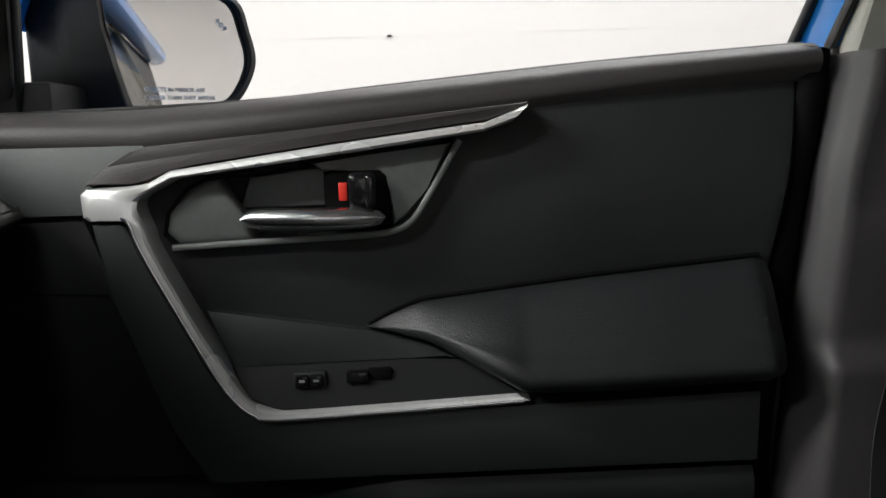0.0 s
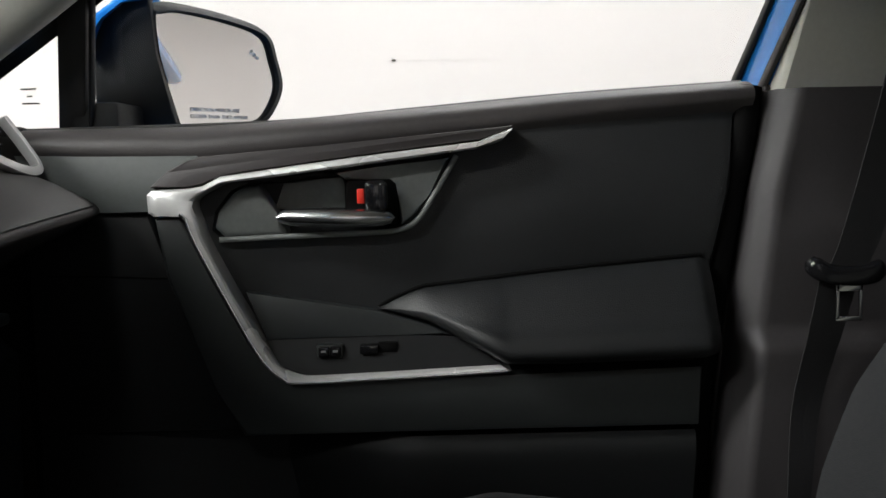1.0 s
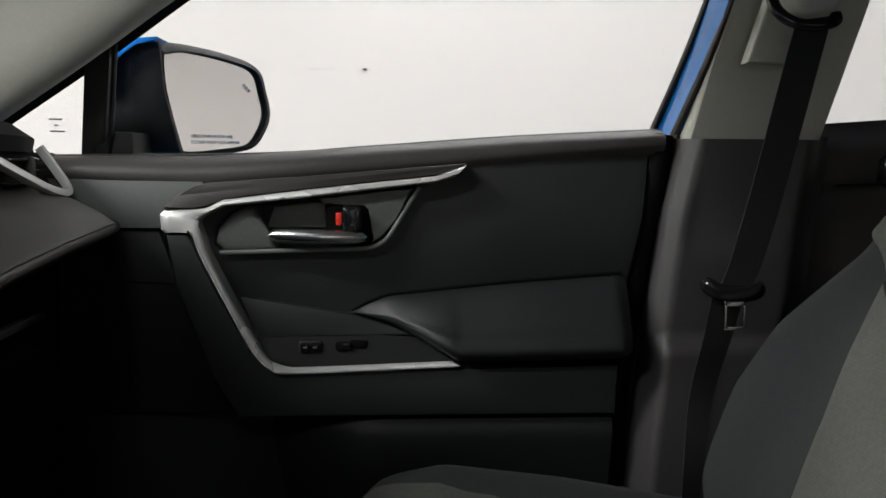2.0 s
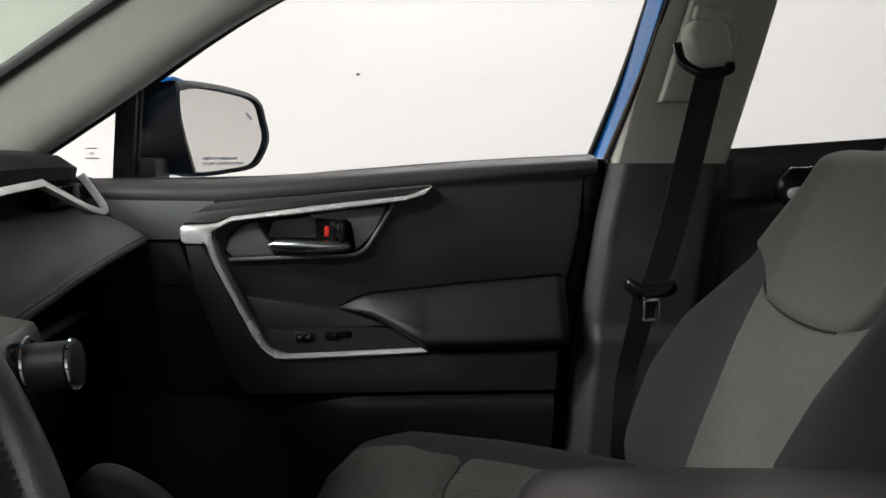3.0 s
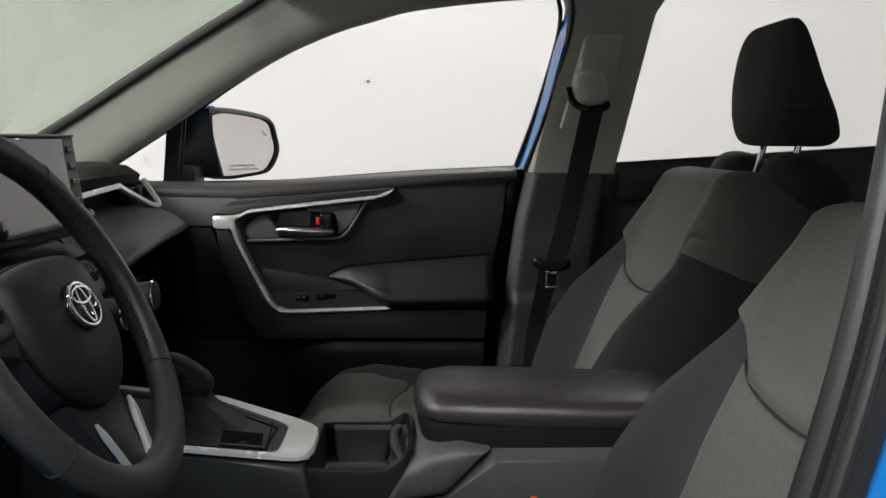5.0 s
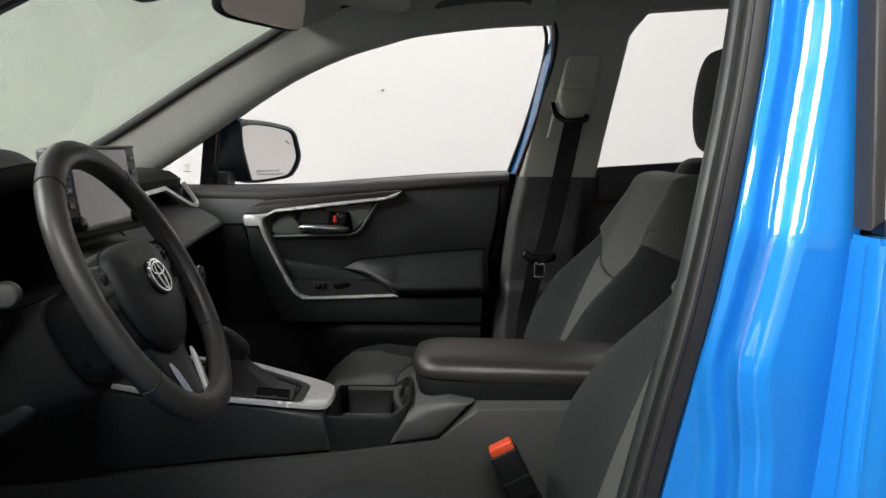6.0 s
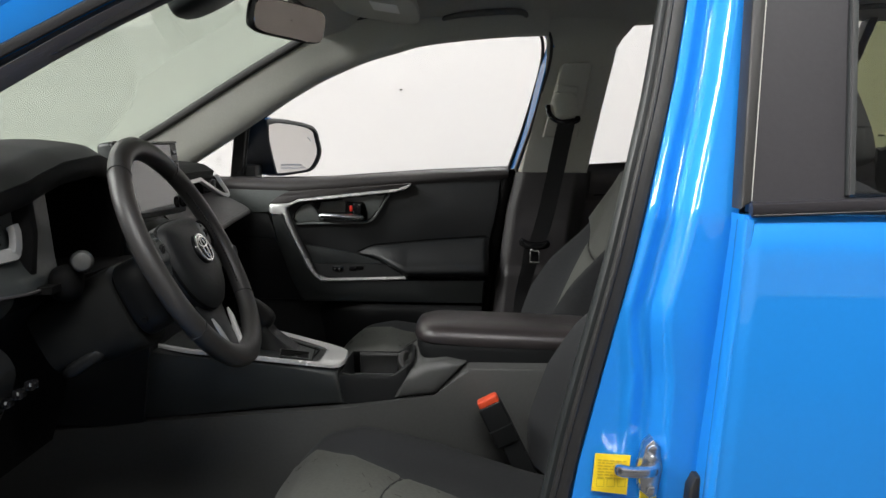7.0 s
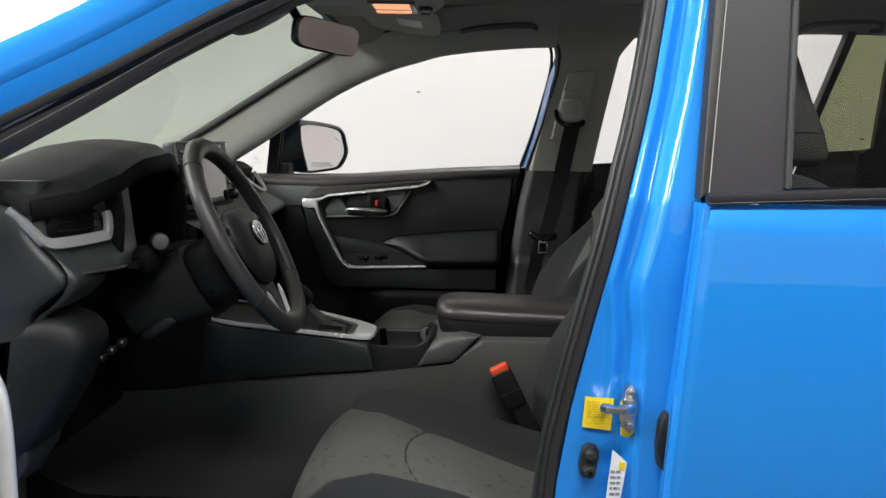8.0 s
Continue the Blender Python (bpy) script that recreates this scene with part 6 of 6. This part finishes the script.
def seat(name, label, y0, dx, dz):
    t = thing(name, label, "car seat", "front seats")
    out = 1 if y0 > 0 else -1
    driver = y0 < 0
    yc = y0 - 0.03 if driver else y0
    sv = 0.43 if driver else 0.40

    def cush(u, v, lift=0.0):
        w = 2 * u - 1
        x = -0.108 + 0.55 * v
        zc = lerp(x, [-0.108, -0.096, -0.072, -0.03, 0.05, 0.2, 0.42], [0.51, 0.555, 0.598, 0.628, 0.643, 0.625, 0.585])
        bol = 0.030 * math.exp(-((abs(w) - 0.78) / 0.17) ** 2) * smooth01((v + 0.05) / 0.25)
        fall = 0.10 * max(0, (abs(w) - 0.82) / 0.18) ** 2
        if driver:
            # sagging rear half, lower outer bolster
            zc -= 0.006 + 0.030 * smooth01((v - 0.25) / 0.75)
            x += 0.035 * (1 - v)
            if w < 0:
                bol = 0.018 * math.exp(-((abs(w) - 0.90) / 0.10) ** 2) * smooth01((v + 0.05) / 0.25)
                fall = 0.08 * max(0, (abs(w) - 0.90) / 0.10) ** 2
        half = 0.262 - 0.012 * (1 - smooth01(v / 0.2))
        return V(x + dx + 0.045 * (abs(w) ** 3) * (1 - v), yc + half * w, zc + bol - fall + dz + lift)
    part("seat_cushion", slab(cush, 40, 40, lambda u, v: V(0.01 * (0.5 - v), -0.02 * (2 * u - 1), -0.15)), M_FABRIC, t, "charcoal fabric seat cushion", 70)

    def ins(u, v):
        vv = 0.005 + 0.93 * v
        half = lerp(vv, [0, 0.12, 0.35, 1], [0.42, 0.37, 0.32, 0.29])
        ua, ub = 0.5 - half, 0.5 + half
        if driver:
            ua, ub = lerp(vv, [0, 0.15, 1], [0.10, 0.07, 0.10]), lerp(vv, [0, 0.05, 0.15, 0.5, 0.9], [0.86, 0.845, 0.82, 0.65, 0.56])
        k = min(u, 1 - u, v, 1 - v)
        return cush(ua + (ub - ua) * u, vv, 0.004 * min(1, k / 0.03) + 0.004 * math.sin(math.pi * u) - 0.006 * math.exp(-((v - sv - 0.07 * (2 * u - 1) ** 2) / 0.014) ** 2))
    part("cushion_insert", slab(ins, 30, 60, (0, 0, -0.006)), M_INSERT, t, "grey green patterned insert", 70)
    part("cushion_seam", sweep([ins(k / 20, sv + 0.07 * (2 * k / 20 - 1) ** 2) + V(0, 0, 0.0005) for k in range(21)], 0.0035, 0.003, (0, 0, 1), 6), M_SEAM, t)
    # dashes woven into the insert
    rnd = random.Random(7)
    for k in range(54):
        u, v = rnd.uniform(0.08, 0.92), rnd.uniform(0.03, 0.9)
        p = ins(u, v) + V(0, 0, 0.0012)
        du, dv = rnd.choice(((0.035, 0.012), (0.035, -0.012), (0.0, 0.02)))
        q = ins(min(1, u + du), max(0, min(1, v + dv))) + V(0, 0, 0.0012)
        part("woven_dash", sweep([p, p.lerp(q, 0.5), q], 0.0010, 0.0008, (0, 0, 1), 4), M_WOVEN, t)

    def back(u, v, lift=0.0, push=0.0):
        w = 2 * u - 1
        s = -0.04 + 0.60 * v
        half = lerp(v, [0, 0.15, 0.45, 0.75, 0.9, 1], [0.255, 0.27, 0.255, 0.212, 0.19, 0.165])
        aw = abs(w)
        bol = 0.075 * math.exp(-((aw - 0.84) / 0.16) ** 2) * lerp(v, [0, 0.1, 0.3, 0.45, 0.65, 0.85, 1], [0.55, 0.9, 1.0, 0.85, 0.35, 0.08, 0])
        fall = 0.085 * max(0, (aw - 0.80) / 0.20) ** 2 + 0.10 * max(0, (v - 0.90) / 0.10) ** 2.2
        lum = 0.012 * math.sin(math.pi * min(1, v * 1.6))
        f = bol - fall + lum + lift
        return V(0.443 + dx + SX * s - SZ * f, y0 + half * w, 0.60 + dz * 0.6 + SZ * s + SX * f)
    part("backrest", slab(lambda u, v: back(u, 0.69 * v), 44, 36, lambda u, v: V((0.13 + 0.05 * v) * SZ, -0.02 * (2 * u - 1), -0.03 - 0.014 * v)), M_FABRIC, t, "charcoal fabric backrest with side bolsters", 70)
    part("backrest_top", slab(lambda u, v: back(u, 0.69 + 0.31 * v), 44, 20, lambda u, v: V((0.18 - 0.02 * v) * SZ, -0.02 * (2 * u - 1), -0.044 - 0.006 * v)), M_INSERT, t, "grey green fabric upper backrest", 70)

    def b_low(u, v):
        vv = 0.04 + 0.50 * v
        half = lerp(v, [0, 0.5, 1], [0.215, 0.25, 0.32])
        cut = 0.06 * (2 * u - 1) ** 2
        vv = vv + cut * v
        k = min(u, 1 - u, v, 1 - v)
        return back(0.5 + half * (2 * u - 1), vv, 0.007 * min(1, k / 0.03))
    part("back_insert", slab(b_low, 40, 50, (0.006 * SZ, 0, 0)), M_INSERT, t, "grey green ribbed back insert", 70)

    def seam_v(w):
        return 0.545 + 0.08 * w * w + 0.07 * smooth01((abs(w) - 0.5) / 0.3) + 0.07 * smooth01((-w - 0.35) / 0.35)

    def b_top(u, v):
        w = 0.97 * (2 * u - 1)
        v0 = seam_v(w)
        vv = v0 + (0.975 - v0) * v
        k = min(u, 1 - u, v, 1 - v)
        return back(0.5 + 0.5 * w, vv, 0.009 * min(1, k / 0.04))
    part("shoulder_panel", slab(b_top, 48, 40, (0.006 * SZ, 0, 0)), M_INSERT, t, "grey green ribbed shoulder panel", 70)
    part("curved_seam", sweep([back(0.5 + 0.5 * w, seam_v(w) - 0.002, 0.004) for w in [-0.32 + 0.047 * k for k in range(21)]], 0.003, 0.003, (0, 0, 1), 6), M_SEAM, t)
    for k in range(14):
        u, v = rnd.uniform(0.1, 0.9), rnd.uniform(0.02, 0.25)
        p, q = b_low(u, v) + V(-0.001, 0, 0.0008), b_low(min(1, u + 0.08), v + 0.006) + V(-0.001, 0, 0.0008)
        part("woven_dash", sweep([p, p.lerp(q, 0.5), q], 0.0010, 0.0008, (0, 0, 1), 4), M_WOVEN, t)
    # raised dark shoulders beside the headrest posts
    for sgn in (-1, 1):
        part("shoulder_cap", egg((0.79 + dx, y0 + sgn * 0.125, 1.05 + dz * 0.4), (0.075, 0.058, 0.055), 2.6, 24, 14, Matrix.Rotation(radians(22), 3, "Y")), M_FABRIC, t, "dark fabric shoulder cap", 70)
    hx = dx if y0 > 0 else dx - 0.02
    hr = []
    rows = ((0.0, 0.775, 0.84, 0.09), (0.004, 0.758, 0.858, 0.115), (0.02, 0.744, 0.870, 0.13), (0.06, 0.737, 0.858, 0.137), (0.11, 0.738, 0.833, 0.136), (0.16, 0.746, 0.812, 0.13), (0.195, 0.757, 0.797, 0.118), (0.212, 0.768, 0.786, 0.098), (0.217, 0.775, 0.78, 0.07))
    fine = zip(cr([V(h, xa, xb) for h, xa, xb, hw in rows], 4), cr([V(hw, 0, 0) for h, xa, xb, hw in rows], 4))
    for (h, xa, xb), (hw, _, _) in [(tuple(p), tuple(q)) for p, q in fine]:
        hr.append([V((xa + xb) / 2 + hx + (xb - xa) / 2 * math.copysign(abs(math.cos(a)) ** 0.62, math.cos(a)), y0 + hw * math.copysign(abs(math.sin(a)) ** 0.62, math.sin(a)), 1.122 + h + dz * 0.4) for a in [2 * math.pi * i / 56 for i in range(56)]])
    part("headrest", loft(hr), M_HEADREST, t, "dark fabric headrest", 75)
    part("headrest_seam", sweep([V(0.7978 + hx + 0.0613 * math.copysign(abs(math.cos(a)) ** 0.62, math.cos(a)), y0 + 0.1375 * math.copysign(abs(math.sin(a)) ** 0.62, math.sin(a)), 1.18 + dz * 0.4) for a in [2 * math.pi * i / 40 for i in range(40)]], 0.002, 0.002, (0, 0, 1), 5, True), M_SEAM, t)
    for s in (-1, 1):
        p = part("headrest_post", sweep([V(0.80 + dx, y0 - 0.02 + s * 0.075, 1.16), V(0.79 + dx, y0 - 0.02 + s * 0.075, 1.11), V(0.772 + dx, y0 - 0.02 + s * 0.075, 1.055)], 0.011, 0.011, (0, 1, 0), 10), M_CHROME, t, "chrome headrest post")
    part("side_shield", prism([(-0.02 + dx, 0.40), (-0.03 + dx, 0.52), (0.12 + dx, 0.52), (0.40 + dx, 0.54), (0.47 + dx, 0.60), (0.50 + dx, 0.52), (0.46 + dx, 0.40)], y0 + out * 0.25 - 0.015, 0.03, 0.006), M_PLASTIC, t, "black plastic seat shield")
    part("rails", join(box((0.2 + dx, y0 - 0.18, 0.42), (0.5, 0.04, 0.12), 0.005), box((0.2 + dx, y0 + 0.18, 0.42), (0.5, 0.04, 0.12), 0.005)), M_DARK, t)
    return t


seat("passenger_seat", "charcoal and grey green fabric passenger seat with headrest", 0.37, 0.0, -0.008)
seat("driver_seat", "charcoal and grey green fabric driver seat beside the open door", -0.37, -0.035, -0.042)


def buckle():
    t = thing("belt_buckle", "black seat belt buckle with orange release button", "belt buckle")
    r = Matrix.Rotation(radians(-27), 3, "Y")
    y = -0.185
    part("stalk", box((0.336, y, 0.565), (0.036, 0.014, 0.13), 0.004, 2, r), M_PLASTIC, t)
    part("body", box((0.297, y, 0.632), (0.044, 0.03, 0.082), 0.005, 3, r), M_PLASTIC, t)
    part("ridge", box((0.300, y - 0.0005, 0.6265), (0.045, 0.031, 0.002), 0, 1, r), M_PLASTIC2, t)
    part("release_button", box((0.277, y, 0.6725), (0.038, 0.026, 0.016), 0.004, 3, r), M_ORANGE, t, "orange release button")


buckle()


# ---- overhead ----
def overhead():
    m = thing("rear_view_mirror", "tinted rear view mirror on a black stalk with sensor cover", "rear view mirror")
    c = V(-0.104, -0.012, 1.357)
    nrm = V(0.72, -0.62, -0.10).normalized()
    tx = V(0, 0, 1).cross(nrm).normalized()
    upv = nrm.cross(tx)
    rot = Matrix((tx, upv, nrm)).transposed()
    rollm = Matrix.Rotation(radians(-4), 3, "Z")
    ol = [(0.086 * math.copysign(abs(math.cos(a)) ** 0.35, math.cos(a)), 0.032 * math.copysign(abs(math.sin(a)) ** 0.45, math.sin(a))) for a in [2 * math.pi * i / 40 for i in range(40)]]
    ring = lambda k, h, g=1.0: [c + rot @ (rollm @ V(x * k, y * k * g, h)) for x, y in ol]
    part("housing", loft([ring(1.0, 0.0), ring(1.03, -0.004, 1.04), ring(1.04, -0.012, 1.05), ring(0.98, -0.026, 1.0), ring(0.8, -0.04, 0.85), ring(0.1, -0.044)], True, False), M_PLASTIC, m, "black mirror housing", 60)
    part("glass", loft([ring(1.0, 0.0), ring(0.985, 0.0015), ring(0.02, 0.0015)], True, False), M_RVM, m, "dark tinted mirror glass")
    part("stalk", sweep(cr([c - nrm * 0.03, V(-0.165, 0.0, 1.385), V(-0.19, 0.0, 1.42)], 4), 0.02, 0.02), M_PLASTIC, m)
    s = thing("sensor_cover", "dark camera cover behind the windscreen", "sensor cover")
    part("shell", egg((-0.245, -0.05, 1.402), (0.08, 0.07, 0.026), 3, rot=Matrix.Rotation(radians(-28), 3, "Y")), M_PLASTIC2, s)
    v = thing("sun_visor", "grey folded sun visor with a white label", "sun visor")
    part("panel", egg((0.03, 0.33, 1.440), (0.10, 0.23, 0.013), 4, rot=Matrix.Rotation(radians(8), 3, "Y")), M_TRIM, v)
    part("label", flat([V(0.025, 0.20, 1.4275), V(0.085, 0.20, 1.419), V(0.085, 0.33, 1.419), V(0.025, 0.33, 1.4275)], 0.001), M_WHITE, v, "white warning label")
    v2 = thing("sun_visor", "grey folded sun visor above the driver", "sun visor")
    part("panel", egg((0.03, -0.36, 1.442), (0.085, 0.20, 0.012), 4, rot=Matrix.Rotation(radians(8), 3, "Y")), M_LINER, v2)
    o = thing("overhead_console", "grey overhead console with glowing amber map lamp", "overhead console")
    part("body", loft([[V(x, w * c, z + 0.5 * h * e) for c, e in ((-1, 1), (-1, -0.4), (-0.86, -1), (0.86, -1), (1, -0.4), (1, 1))] for x, w, z, h in ((-0.15, 0.055, 1.436, 0.02), (-0.14, 0.07, 1.432, 0.034), (-0.06, 0.095, 1.436, 0.046), (0.03, 0.104, 1.444, 0.05), (0.12, 0.104, 1.450, 0.048), (0.142, 0.096, 1.456, 0.03))]), M_TRIM, o, "", 35)
    part("lamp_bezel", box((0.035, -0.02, 1.4205), (0.10, 0.15, 0.006), 0.003), M_LENS, o)
    part("map_lamp", box((0.035, -0.03, 1.4165), (0.076, 0.115, 0.005), 0.002), M_AMBER, o, "glowing amber map lamp")
    part("lens_divider", box((0.035, -0.03, 1.4138), (0.078, 0.004, 0.002), 0), M_LENS, o)
    part("switch_row", box((0.105, 0.02, 1.418), (0.03, 0.09, 0.006), 0.002), M_PLASTIC2, o)
    for k in range(3):
        part("switch", box((0.105, -0.01 + 0.03 * k, 1.4145), (0.02, 0.02, 0.005), 0.001), M_TRIM if k != 1 else M_DARK, o)
    g = thing("grab_handle", "grey folded grab handle on the roof rail, shade painted in", "grab handle")
    # liner grey in truth; the shade under the roof is put into its colour
    part("bar", sweep(cr([V(0.175, 0.590, 1.432), V(0.19, 0.560, 1.446), V(0.28, 0.546, 1.456), V(0.375, 0.550, 1.460), V(0.395, 0.582, 1.447)], 5), 0.016, 0.026, (0, 1, 0.5)), M_LENS, g)
    for x in (0.185, 0.385):
        part("mount", box((x, 0.585, 1.446), (0.034, 0.03, 0.03), 0.006), M_LENS, g)
    g2 = copy_thing(g, pose(0.95, 0.0, 0.03))
    b = thing("rear_bench", "dark fabric rear bench seat", "car seat")
    part("bench_back", egg((1.62, 0.0, 0.86), (0.1, 0.62, 0.30), 5, 24, 14, Matrix.Rotation(radians(20), 3, "Y")), M_FABRIC, b)
    part("bench_cushion", egg((1.30, 0.0, 0.56), (0.28, 0.62, 0.09), 4.5, 24, 14), M_FABRIC, b)
    for y in (-0.36, 0.36):
        part("bench_headrest", egg((1.72, y, 1.18), (0.05, 0.13, 0.075), 3.2), M_HEADREST, b)


overhead()
